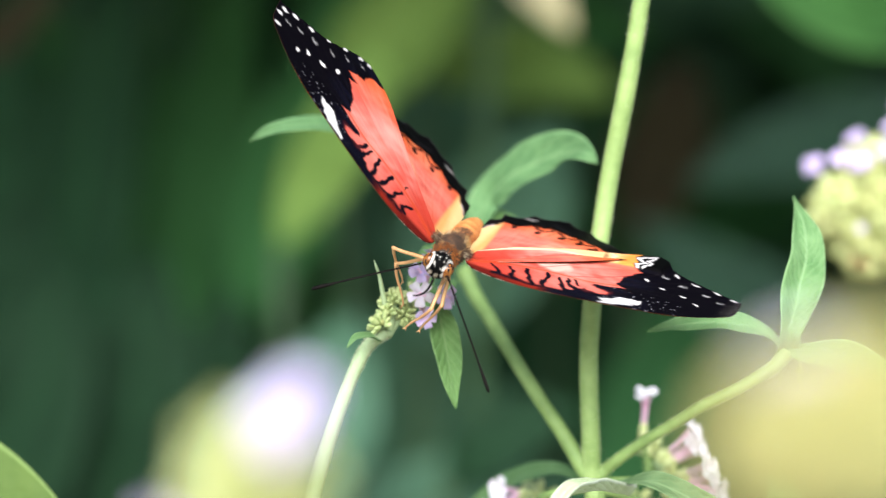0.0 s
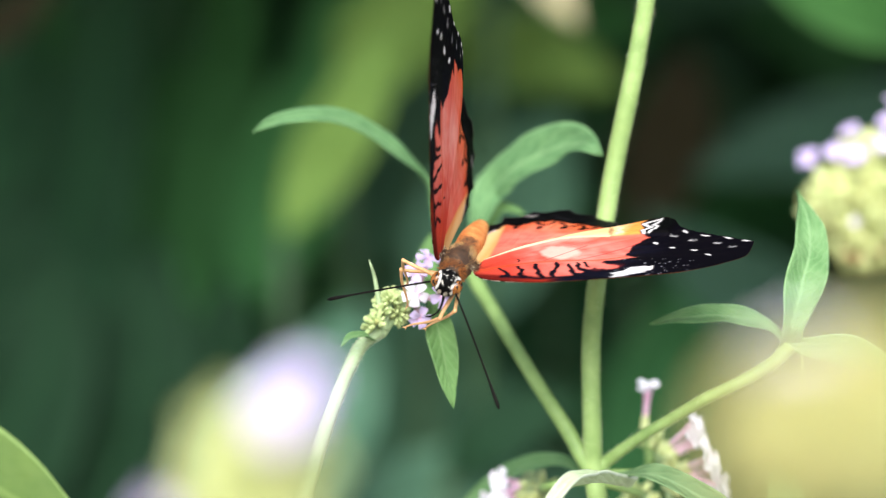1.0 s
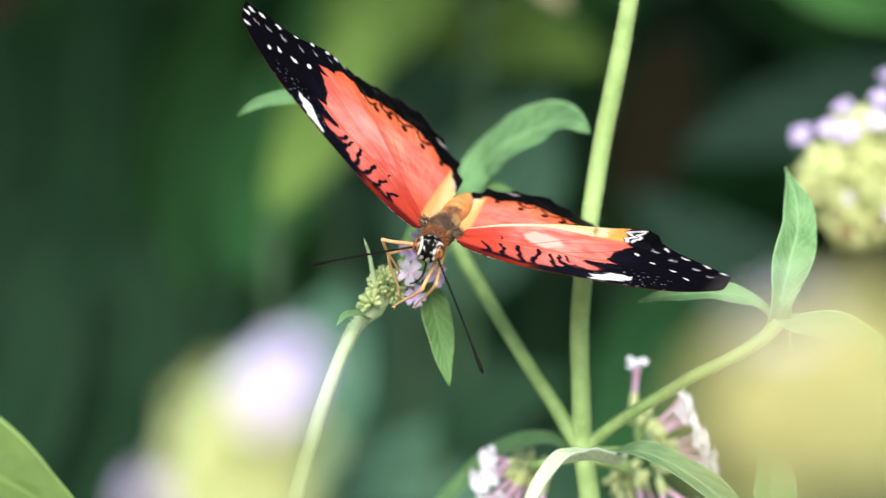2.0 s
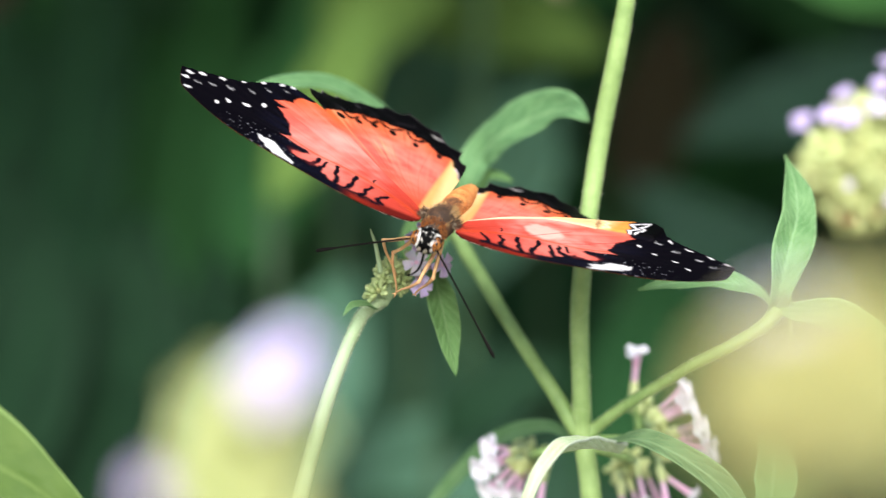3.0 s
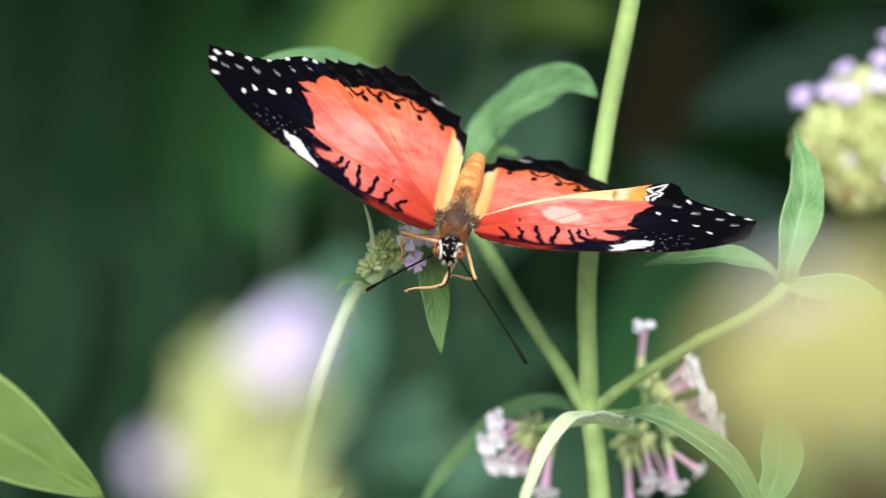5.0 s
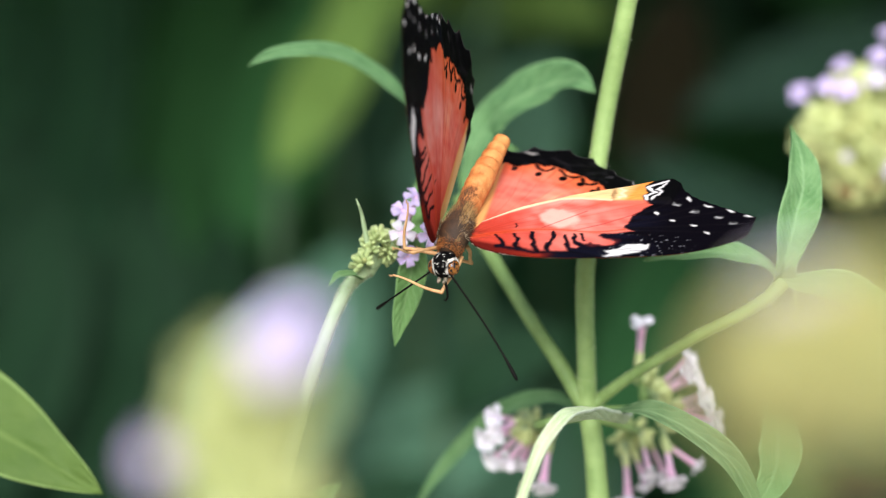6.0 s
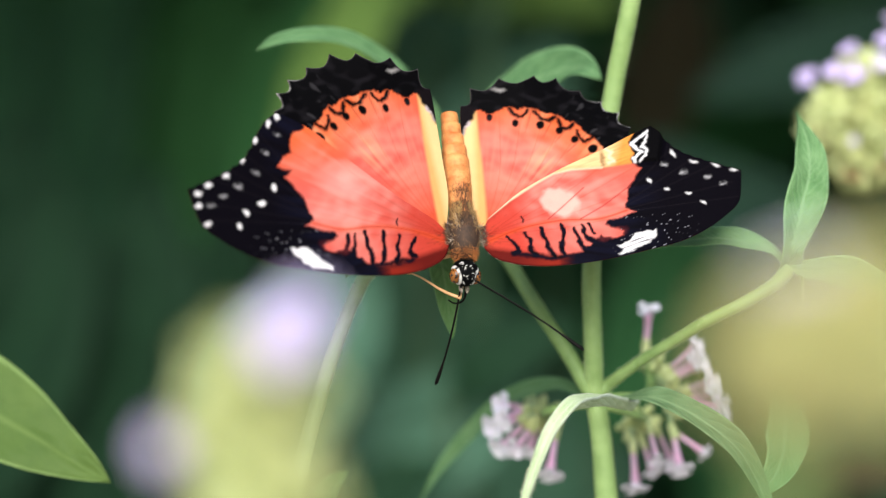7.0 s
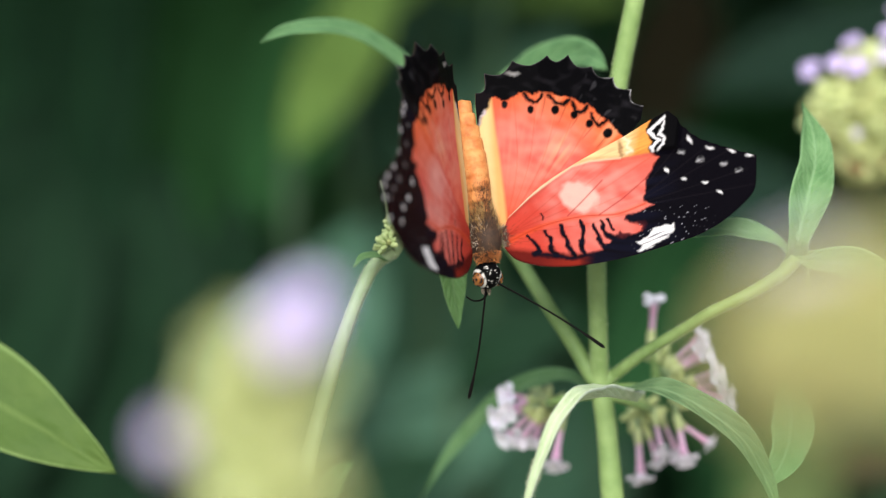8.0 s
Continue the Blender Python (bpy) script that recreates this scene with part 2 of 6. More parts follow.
def blade(name, points, width, face, parent, mat=LEAF, fold=0.25, wave=0.04, thick=0.25, fat=0.45, label="", teeth=0.0, seed=1, twist=(0.0, 0.0), stalked=0.08):
    """A leaf along plan points. face: the way its upper side looks; fold: how far its halves rise; fat: where it is widest."""
    path = smooth_path([mm(p) for p in points], 12)
    n, m = len(path), 12
    length = sum((b - a).length for a, b in zip(path, path[1:]))
    bm = bmesh.new()
    uv = bm.loops.layers.uv.new("blade")
    face = Vector(face).normalized()
    grid = []
    run = 0.0
    for i, p in enumerate(path):
        if i:
            run += (p - path[i - 1]).length
        s = run / length
        ahead = (path[min(i + 1, n - 1)] - path[max(i - 1, 0)]).normalized()
        f = (face - ahead * face.dot(ahead)).normalized()
        f = Matrix.Rotation(radians(twist[0] + (twist[1] - twist[0]) * s), 3, ahead) @ f
        across = ahead.cross(f).normalized()
        e = math.log(0.5) / math.log(fat)
        form = max(0.0, math.sin(math.pi * min(1.0, s ** e))) ** 0.85
        half = 0.5 * width / 1000 * max(form, stalked if s < 0.5 else 0.006)
        row = []
        for k in range(m + 1):
            c = 2 * k / m - 1
            edge = 1 + teeth * (((i % 3) - 1) * 0.5) * (abs(c) > 0.9)
            rise = fold * abs(c) ** 1.3 * half + wave * width / 1000 * math.sin(s * 17 + 2.1 * (c > 0) + seed) * c * c
            rise += 0.06 * width / 1000 * noise.noise(Vector((s * 6, c * 2, seed * 3.7)))
            row.append(p + across * c * half * edge + f * rise)
        grid.append((s, row, f))
    top = [[bm.verts.new(q) for q in row] for s, row, f in grid]
    low = [[bm.verts.new(q - f * thick / 1000 * (0.25 + 0.75 * (1 - abs(2 * k / m - 1)))) for k, q in enumerate(row)] for s, row, f in grid]

    def quad(vs, st):
        fc = bm.faces.new(vs)
        for loop, c in zip(fc.loops, st):
            loop[uv].uv = c

    for i in range(n - 1):
        s0, s1 = grid[i][0], grid[i + 1][0]
        for k in range(m):
            c0, c1 = k / m, (k + 1) / m
            quad((top[i][k], top[i][k + 1], top[i + 1][k + 1], top[i + 1][k]), ((s0, c0), (s0, c1), (s1, c1), (s1, c0)))
            quad((low[i][k + 1], low[i][k], low[i + 1][k], low[i + 1][k + 1]), ((s0, c1), (s0, c0), (s1, c0), (s1, c1)))
        for k, flip in ((0, False), (m, True)):
            vs = (top[i][k], top[i + 1][k], low[i + 1][k], low[i][k])
            quad(vs[::-1] if flip else vs, ((s0, k / m),) * 4)
    bmesh.ops.recalc_face_normals(bm, faces=bm.faces)
    return part(name, bm, mat, parent, label)


def lathe(bm, profile, sides=10, m=None):
    """A turned form: profile of (radius, height)."""
    m = m or Matrix()
    rings = [[bm.verts.new(m @ Vector((r * math.cos(a), r * math.sin(a), h))) for a in (2 * math.pi * k / sides for k in range(sides))] for r, h in profile]
    for a, b in zip(rings, rings[1:]):
        for k in range(sides):
            bm.faces.new((a[k], a[(k + 1) % sides], b[(k + 1) % sides], b[k]))
    bm.faces.new(rings[0][::-1])
    bm.faces.new(rings[-1])
    return bm


def shared(name, bm, mat, smooth=True):
    data = bpy.data.meshes.new(name)
    bm.to_mesh(data)
    bm.free()
    data.polygons.foreach_set("use_smooth", [smooth] * len(data.polygons))
    data.materials.append(mat)
    return data


def petal_form():
    """One lobe of the corolla: narrow at the throat, broad and notched at the end, curled back."""
    bm = bmesh.new()
    rows = []
    for i in range(7):
        s = i / 6
        half = 0.00026 + 0.00048 * math.sin(min(1, s * 1.1) * math.pi * 0.6)
        rows.append([bm.verts.new((x * half, 0.0003 + 0.0019 * s - (0.0003 * (1 - abs(x)) if i == 6 else 0) - (0.00035 * x * x if i == 6 else 0), 0.0002 * math.sin(s * 2.6) - 0.0004 * s * s + 0.00018 * x * x))
                     for x in (-1, -0.5, 0, 0.5, 1)])
    for a, b in zip(rows, rows[1:]):
        for k in range(4):
            bm.faces.new((a[k], a[k + 1], b[k + 1], b[k]))
    bmesh.ops.recalc_face_normals(bm, faces=bm.faces)
    bmesh.ops.solidify(bm, geom=list(bm.faces), thickness=0.00008)
    return bm


def corolla_form(length):
    bm = bmesh.new()
    lathe(bm, [(0.00035, 0), (0.0004, length * 0.3), (0.00045, length * 0.7), (0.00062, length * 0.92), (0.00078, length), (0.0005, length * 0.97)], 9)
    return bm


def bud_form(length, width):
    """A narrow calyx with five small teeth, closed at the top."""
    bm = bmesh.new()
    lathe(bm, [(width * 0.5, 0), (width * 0.95, length * 0.2), (width, length * 0.5), (width * 0.86, length * 0.8), (width * 0.5, length * 0.96), (width * 0.1, length)], 8)
    for k in range(5):
        a = 2 * math.pi * k / 5
        o = Vector((math.cos(a), math.sin(a), 0)) * width * 0.75
        q = Vector((-math.sin(a), math.cos(a), 0)) * width * 0.22
        v = [bm.verts.new(o * 1.1 + q + Vector((0, 0, length * 0.7))), bm.verts.new(o * 1.1 - q + Vector((0, 0, length * 0.7))), bm.verts.new(o * 0.8 + Vector((0, 0, length * 0.7))), bm.verts.new(o * 1.15 + Vector((0, 0, length * 1.0)))]
        for j in ((0, 1, 3), (1, 2, 3), (2, 0, 3)):
            bm.faces.new([v[i] for i in j])
    return bm


PETAL_MESH = {"white": shared("petal", petal_form(), PETAL_BRIGHT, False), "lilac": shared("petal", petal_form(), PETAL, False), "pale": shared("petal", petal_form(), PETAL_WHITE, False)}
TUBE_MESH = {True: shared("floret", corolla_form(0.0052), TUBE), False: shared("floret", corolla_form(0.003), PETAL)}
BUD_MESH = {"sage": shared("bud", bud_form(0.0042, 0.00092), soft_green("calyx_sage", (0.36, 0.47, 0.17), (0.64, 0.73, 0.38), 0.55, 500, 0.05)), "green": shared("bud", bud_form(0.0042, 0.00092), CALYX), "gold": shared("bud", bud_form(0.0036, 0.00095), CALYX_GOLD), "yellow": shared("bud", bud_form(0.0036, 0.00095), CALYX_YELLOW), "brown": shared("bud", bud_form(0.003, 0.0006), WITHERED)}


CALYX_MESH = shared("calyx", bud_form(0.0034, 0.00072), CALYX)


def aim(at, way, spin=0.0, size=1.0):
    """A pose whose z runs along way."""
    turn = Vector(way).normalized().to_track_quat("Z", "Y").to_matrix().to_4x4()
    return Matrix.Translation(at) @ turn @ Matrix.Rotation(spin, 4, "Z") @ Matrix.Scale(size, 4)


def floret(parent, at, way, kind="lilac", spin=0.0, size=1.0, long=True, open_by=70, lobe=1.0):
    """A flower of the head: its tube, and five lobes that spread from the throat."""
    base = root_of(parent).location
    ob = piece("floret", TUBE_MESH[long], parent, Matrix.Translation(-base) @ aim(mm(at), way, spin, size))
    top = 0.0052 if long else 0.003
    for k in range(5):
        m = Matrix.Translation((0, 0, top * 0.97)) @ Matrix.Rotation(2 * math.pi * k / 5, 4, "Z") @ Matrix.Rotation(radians(90 - open_by), 4, "X")
        piece("petal", PETAL_MESH[kind], ob, m @ Matrix.Rotation(0.15 * math.sin(k * 2.3 + spin), 4, "Y") @ Matrix.Rotation(0.22 * math.sin(k * 4.1 + 2 * spin), 4, "X") @ Matrix.Scale(lobe, 4))
    return ob


def bud_ball(parent, at, radius, count, seed, kind="green", axis=(0, 0, 1), spread=2.0, size=1.0, squash=1.0):
    """Calyces that crowd round a point of the stem."""
    rng = random.Random(seed)
    base, axis = root_of(parent).location, Vector(axis).normalized()
    for k in range(count):
        a = math.acos(1 - spread * (k + 0.5) / count)
        b = k * 2.39996 + rng.uniform(-0.2, 0.2)
        way = axis.to_track_quat("Z", "Y") @ Vector((math.sin(a) * math.cos(b), math.sin(a) * math.sin(b), math.cos(a) * squash))
        foot = mm(at) + way * radius * 0.25 / 1000
        grow = size * rng.uniform(0.8, 1.2) * (0.75 * radius / 3.6)
        piece("bud", BUD_MESH[kind if rng.random() > 0.06 else ("green" if kind == "gold" else "gold")], parent, Matrix.Translation(-base) @ aim(foot, way, b, grow))


# ---- ground and hedge ----
# Unseen ground; its paleness is made up, to reflect light up under the flowers.
def ground_sheet():
    mat, nodes, links, shader = material("pale_bounce_ground", 0.9, 0.2)
    where = nodes.new("ShaderNodeTexCoord")
    big, small = nodes.new("ShaderNodeTexNoise"), nodes.new("ShaderNodeTexNoise")
    big.inputs["Scale"].default_value, small.inputs["Scale"].default_value = 0.8, 30
    for tex in (big, small):
        tex.inputs["Detail"].default_value = 6
        links.new(where.outputs["Object"], tex.inputs["Vector"])
    a = ramp(nodes, links, big.outputs["Fac"], ((0.35, (0.34, 0.32, 0.27)), (0.65, (0.46, 0.44, 0.38))))
    col = mixed(nodes, links, small.outputs["Fac"], mixed(nodes, links, 1.0, a, (0.6, 0.55, 0.5), "MULTIPLY"), a)
    links.new(col, shader.inputs["Base Color"])
    bumped(nodes, links, shader, small.outputs["Fac"], 0.6, 0.02)
    bm = bmesh.new()
    steps = [-400, -100, -30, -10, -4, -2, -1, 0, 1, 2, 4, 10, 30, 100, 400]
    rows = [[bm.verts.new((x, y, 0.012 * noise.noise(Vector((x, y, 0))) if abs(x) < 10 and abs(y) < 10 else 0)) for x in steps] for y in steps]
    for a, b in zip(rows, rows[1:]):
        for k in range(len(steps) - 1):
            bm.faces.new((a[k], a[k + 1], b[k + 1], b[k]))
    data = bpy.data.meshes.new("ground")
    bm.to_mesh(data)
    bm.free()
    data.materials.append(mat)
    tagged(new("ground", data), "unseen ground, made pale to throw light up at the flowers", "ground", kind="structure")


ground_sheet()


def hedge(name, seed, mats):
    """Dense shrubs behind the flowers; unseen upper boughs are added, reaching forward over the view, to shade what
    lies below.
    """
    rng = random.Random(seed)
    spots = [Vector((rng.uniform(-1.9, 1.9), 1.5 + rng.uniform(-0.12, 0.3), rng.uniform(0.03, 2.4))) for _ in range(7000)]
    spots += [Vector((rng.uniform(-2.2, 2.2), 2.0 + rng.uniform(0, 0.4), rng.uniform(0.03, 2.6))) for _ in range(4200)]
    # added boughs above the view, there only to block the sun
    spots += [Vector((rng.uniform(-1.5, 1.5), rng.uniform(0.3, 1.6), rng.uniform(1.32, 2.0))) for _ in range(2600)]
    verts, faces, where, uvs = [], [], [], []
    for at in spots:
        ahead = Vector((rng.uniform(-1, 1), rng.uniform(-0.9, 0.1), rng.uniform(-1.0, 0.5))).normalized()
        face = Vector((rng.uniform(-0.6, 0.6), -1, rng.uniform(0, 0.9)))
        across = ahead.cross(face).normalized()
        up = across.cross(ahead)
        size = rng.uniform(0.10, 0.22)
        wide = size * rng.uniform(0.2, 0.32)
        kind = rng.choice(mats)
        first = len(verts)
        for i in range(7):
            s = i / 6
            h = wide * math.sin(math.pi * min(1, s ** 0.8 + 0.01)) ** 0.8 + 0.001
            mid = at + ahead * size * s - up * size * 0.35 * s * s
            for c in (-1, -0.5, 0, 0.5, 1):
                verts.append(mid + across * h * c + up * (0.25 * abs(c) * h))
        for i in range(6):
            for j in range(4):
                a = first + i * 5 + j
                faces.append((a, a + 1, a + 6, a + 5))
                where.append(kind)
                uvs += [(i / 6, j / 4), (i / 6, (j + 1) / 4), ((i + 1) / 6, (j + 1) / 4), ((i + 1) / 6, j / 4)]
    data = bpy.data.meshes.new(name)
    data.from_pydata(verts, [], faces)
    layer = data.uv_layers.new(name="blade")
    layer.data.foreach_set("uv", [c for q in uvs for c in q])
    names = sorted(set(mats))
    for kind in names:
        data.materials.append(BACK[kind])
    data.polygons.foreach_set("material_index", [names.index(k) for k in where])
    data.polygons.foreach_set("use_smooth", [True] * len(faces))
    ob = tagged(new(name, data), "dense dark green broad-leaved shrubs, with unseen boughs added overhead for shade", "shrubs", kind="stuff")
    return ob


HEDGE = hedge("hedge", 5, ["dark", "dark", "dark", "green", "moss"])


def big_leaf(points, width, tone, face=(0, -1, 0.4), label="", group="", seed=1, fat=0.45, stem_to=None, fold=0.2):
    """A broad leaf of the shrubs behind, on its own petiole that rises from the ground."""
    foot = mm(points[0])
    ground = Vector((foot.x + 0.04 * math.sin(seed), foot.y + 0.10, 0.0)) if stem_to is None else Vector(stem_to)
    ob = thing("shrub_shoot", ground, label, "plant", group)
    bm = bmesh.new()
    mid = ground.lerp(foot, 0.6) + Vector((0.02 * math.cos(seed * 2), 0.05, 0))
    path = smooth_path([ground, mid, foot], 8)
    tube_mesh(bm, path, [0.006, 0.003], 8)
    part("stem", bm, STALK, ob)
    blade("leaf", points, width, face, ob, BACK[tone], fold, 0.02, 0.5, fat, seed=seed)
    return ob


SHOOTS = "leafy shoots behind the flowers"
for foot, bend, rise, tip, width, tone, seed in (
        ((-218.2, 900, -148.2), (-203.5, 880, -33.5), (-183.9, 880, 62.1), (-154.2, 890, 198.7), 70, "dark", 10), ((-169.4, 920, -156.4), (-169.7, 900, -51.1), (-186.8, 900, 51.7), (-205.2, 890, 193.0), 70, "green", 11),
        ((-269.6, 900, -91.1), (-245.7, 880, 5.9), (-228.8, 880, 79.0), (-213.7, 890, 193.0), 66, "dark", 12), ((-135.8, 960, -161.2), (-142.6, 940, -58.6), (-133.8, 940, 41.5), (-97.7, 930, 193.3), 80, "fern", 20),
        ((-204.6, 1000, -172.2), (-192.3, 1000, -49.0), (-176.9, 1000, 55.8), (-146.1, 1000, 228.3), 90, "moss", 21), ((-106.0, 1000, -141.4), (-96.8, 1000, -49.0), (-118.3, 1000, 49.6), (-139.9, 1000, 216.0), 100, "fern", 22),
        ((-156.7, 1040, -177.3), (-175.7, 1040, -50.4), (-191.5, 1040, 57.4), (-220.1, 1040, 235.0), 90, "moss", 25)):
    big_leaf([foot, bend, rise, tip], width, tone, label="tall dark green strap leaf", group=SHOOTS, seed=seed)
# leaves added to darken the lower left; their colour holds the shade
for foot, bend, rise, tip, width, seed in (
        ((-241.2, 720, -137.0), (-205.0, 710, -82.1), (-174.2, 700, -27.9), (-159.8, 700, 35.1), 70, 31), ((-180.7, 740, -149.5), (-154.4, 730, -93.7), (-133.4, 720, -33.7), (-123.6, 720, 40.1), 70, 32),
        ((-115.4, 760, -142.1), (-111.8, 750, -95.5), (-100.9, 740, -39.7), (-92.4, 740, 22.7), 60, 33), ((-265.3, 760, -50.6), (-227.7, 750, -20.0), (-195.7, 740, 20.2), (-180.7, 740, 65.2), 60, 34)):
    big_leaf([foot, bend, rise, tip], width, "deep", label="broad leaf with deep shade put into its very dark green", group=SHOOTS, seed=seed)
big_leaf([(-64.5, 640, 35.4), (-53.2, 640, 55.9), (-39.1, 630, 78.9), (-20.9, 620, 120.5)], 30, "olive", label="long olive green leaf on a shrub, out of focus", group=SHOOTS, seed=2)
big_leaf([(-45.1, 720, 93.4), (-25.0, 700, 120.6), (-1.0, 690, 143.3), (27.4, 680, 165.5)], 46, "olive", label="olive green arching leaf, out of focus", group=SHOOTS, seed=3)
big_leaf([(-6.3, 800, 121.3), (24.8, 780, 124.4), (50.3, 770, 118.2), (80.3, 760, 107.0)], 40, "olive", label="olive green arching leaf, out of focus", group=SHOOTS, seed=18)
for foot, bend, rise, tip, width, tone, seed in (
        ((-100.7, 860, 5.8), (-77.9, 850, 55.2), (-55.5, 840, 103.7), (-38.9, 830, 173.0), 56, "fern", 41), ((-64.0, 900, 114.5), (-40.8, 890, 150.5), (-6.7, 880, 174.6), (38.2, 880, 188.6), 70, "fern", 42),
        ((-25.1, 960, 134.9), (22.6, 950, 157.6), (63.6, 940, 162.3), (110.8, 940, 153.5), 70, "fern", 43), ((53.4, 980, 152.1), (89.2, 970, 181.1), (130.4, 960, 188.7), (178.3, 960, 176.8), 60, "moss", 44)):
    big_leaf([foot, bend, rise, tip], width, tone, label="green broad leaf high on a shrub, out of focus", group=SHOOTS, seed=seed)
big_leaf([(22.0, 650, 176.9), (31.9, 600, 146.4), (41.0, 560, 121.5), (48.3, 540, 108.7)], 26, "tan", label="pale tan withered leaf, out of focus", group=SHOOTS, seed=4)
big_leaf([(175.6, 430, 91.9), (148.5, 420, 99.7), (118.8, 400, 104.9), (89.4, 400, 121.4)], 42, "bright", label="bright green broad leaf, out of focus", group=SHOOTS, seed=5)
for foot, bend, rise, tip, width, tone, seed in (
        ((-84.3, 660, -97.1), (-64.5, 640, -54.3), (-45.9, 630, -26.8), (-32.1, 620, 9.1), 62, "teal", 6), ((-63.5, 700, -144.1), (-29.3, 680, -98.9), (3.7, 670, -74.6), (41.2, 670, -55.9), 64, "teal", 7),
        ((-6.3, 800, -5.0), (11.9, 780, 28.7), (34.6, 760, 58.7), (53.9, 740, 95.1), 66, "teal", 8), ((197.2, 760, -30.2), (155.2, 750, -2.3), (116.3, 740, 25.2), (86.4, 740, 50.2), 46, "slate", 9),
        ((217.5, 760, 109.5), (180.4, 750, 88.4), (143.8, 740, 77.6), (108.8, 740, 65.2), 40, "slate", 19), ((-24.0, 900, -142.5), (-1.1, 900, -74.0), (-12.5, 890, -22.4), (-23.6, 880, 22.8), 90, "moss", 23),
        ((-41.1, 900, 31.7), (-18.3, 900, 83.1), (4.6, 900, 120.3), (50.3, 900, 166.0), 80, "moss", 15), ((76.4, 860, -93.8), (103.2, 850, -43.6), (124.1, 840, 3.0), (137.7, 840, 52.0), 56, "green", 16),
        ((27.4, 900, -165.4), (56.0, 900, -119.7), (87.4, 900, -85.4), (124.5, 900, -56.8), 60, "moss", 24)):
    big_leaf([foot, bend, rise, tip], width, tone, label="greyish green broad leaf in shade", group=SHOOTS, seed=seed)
# two more leaves coloured as shade, for dark gaps low in the middle
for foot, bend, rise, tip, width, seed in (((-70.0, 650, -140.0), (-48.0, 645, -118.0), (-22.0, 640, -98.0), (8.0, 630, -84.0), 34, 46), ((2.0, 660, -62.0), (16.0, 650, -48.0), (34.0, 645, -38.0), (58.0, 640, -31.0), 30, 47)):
    big_leaf([foot, bend, rise, tip], width, "deep", label="broad leaf with deep shade put into its very dark green", group=SHOOTS, seed=seed)
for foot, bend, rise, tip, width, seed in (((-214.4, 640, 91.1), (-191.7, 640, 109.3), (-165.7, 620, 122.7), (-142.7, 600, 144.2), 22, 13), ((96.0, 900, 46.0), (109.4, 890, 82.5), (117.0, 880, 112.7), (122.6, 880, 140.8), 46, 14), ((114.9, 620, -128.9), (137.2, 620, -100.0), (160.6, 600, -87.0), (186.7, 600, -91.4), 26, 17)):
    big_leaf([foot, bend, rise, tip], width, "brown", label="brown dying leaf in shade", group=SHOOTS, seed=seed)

# ---- the verbena in focus ----
verbena = thing("verbena_plant", Vector((0.034, 0.02, -0.01)), "tall green verbena plant with pale lilac flower clusters", "plant")
MAIN = [(34, 20, -1000), (32, 14, -600), (28, 8, -200), (26.5, 22, -49.3), (25.5, 22, -38.9), (24.3, 22, -26.4), (23.5, 22, -22.0), (23.4, 21, -17.5), (23.1, 20, -2.5), (24.5, 19, 12.3), (26.3, 19, 24.1), (29.0, 17, 38.4), (31.7, 15, 55.5), (35.1, 14, 79.5)]
stalk("stem", MAIN, [3.0, 2.6, 2.2, 1.95, 1.8, 1.6, 1.65, 1.5, 1.45, 1.45, 1.5, 1.45, 1.3, 1.1], verbena)
hairs(MAIN[4:], 1.5, 1500, 0.36, verbena, 11)
BRANCH = [(23.3, 22, -22.8), (21.7, 22, -20.2), (20.0, 23, -17.1), (15.8, 25, -10.6), (11.5, 31, -3.5), (7.9, 38, 2.7), (5.7, 43, 6.4), (3.9, 46, 10.4)]
stalk("branch", BRANCH, [1.3, 1.25, 1.2, 1.15, 1.1, 1.1, 1.2, 1.3], verbena)
SIDE = [(23.9, 22, -22.7), (25.7, 22, -21.3), (27.7, 20, -19.5), (31.0, 17, -16.9), (35.8, 13, -13.7), (39.8, 10, -11.0), (44.0, 9, -8.9), (48.2, 9, -6.6), (50.8, 9, -4.8), (52.3, 9, -2.8)]
stalk("branch", SIDE, [1.2, 1.0, 0.9, 0.9, 0.9, 0.9, 0.95, 1.05, 1.3], verbena)
hairs(SIDE, 0.95, 500, 0.35, verbena, 12)
DROP = [(54.1, 8, -3.2), (54.3, 10, -10.2), (52.3, 11, -17.0), (51.1, 11, -21.3)]
stalk("branch", DROP, [0.25, 0.13, 0.16, 0.4], verbena)

leaf_l = blade("leaf", [(3.9, 46, 10.2), (1.2, 46, 10.6), (-0.5, 46, 12.1), (-1.0, 47, 16.3), (-2.4, 46, 21.9), (-6.7, 41, 26.7), (-12.2, 37, 30.3), (-17.5, 33, 32.2), (-22.8, 29, 32.3), (-27.6, 27, 31.1), (-30.7, 25, 29.1)], 4.5, (0.15, -0.75, 0.75), verbena, LEAF_FAR, 0.3, 0.03, fat=0.62, label="arched narrow green leaf", seed=2)
blade("leaf", [(4.1, 46, 10.2), (5.4, 47, 15.0), (6.6, 47, 19.0), (8.0, 48, 22.0), (10.2, 46, 24.6), (13.2, 43, 26.8), (16.8, 40, 28.4), (20.3, 36, 29.3), (22.8, 31, 28.8), (25.2, 27, 26.7)], 8.4, (-0.35, -0.85, 0.45), verbena, LEAF_FAR, 0.25, 0.03, fat=0.55, label="arched broad green leaf", seed=3)
blade("leaf", [(4.3, 46, 10.4), (6.4, 48, 16.3), (9.6, 47, 19.0), (13.4, 44, 18.2)], 3.6, (0.1, -0.75, 0.65), verbena, LEAF, 0.25, 0.03, fat=0.45, seed=4)
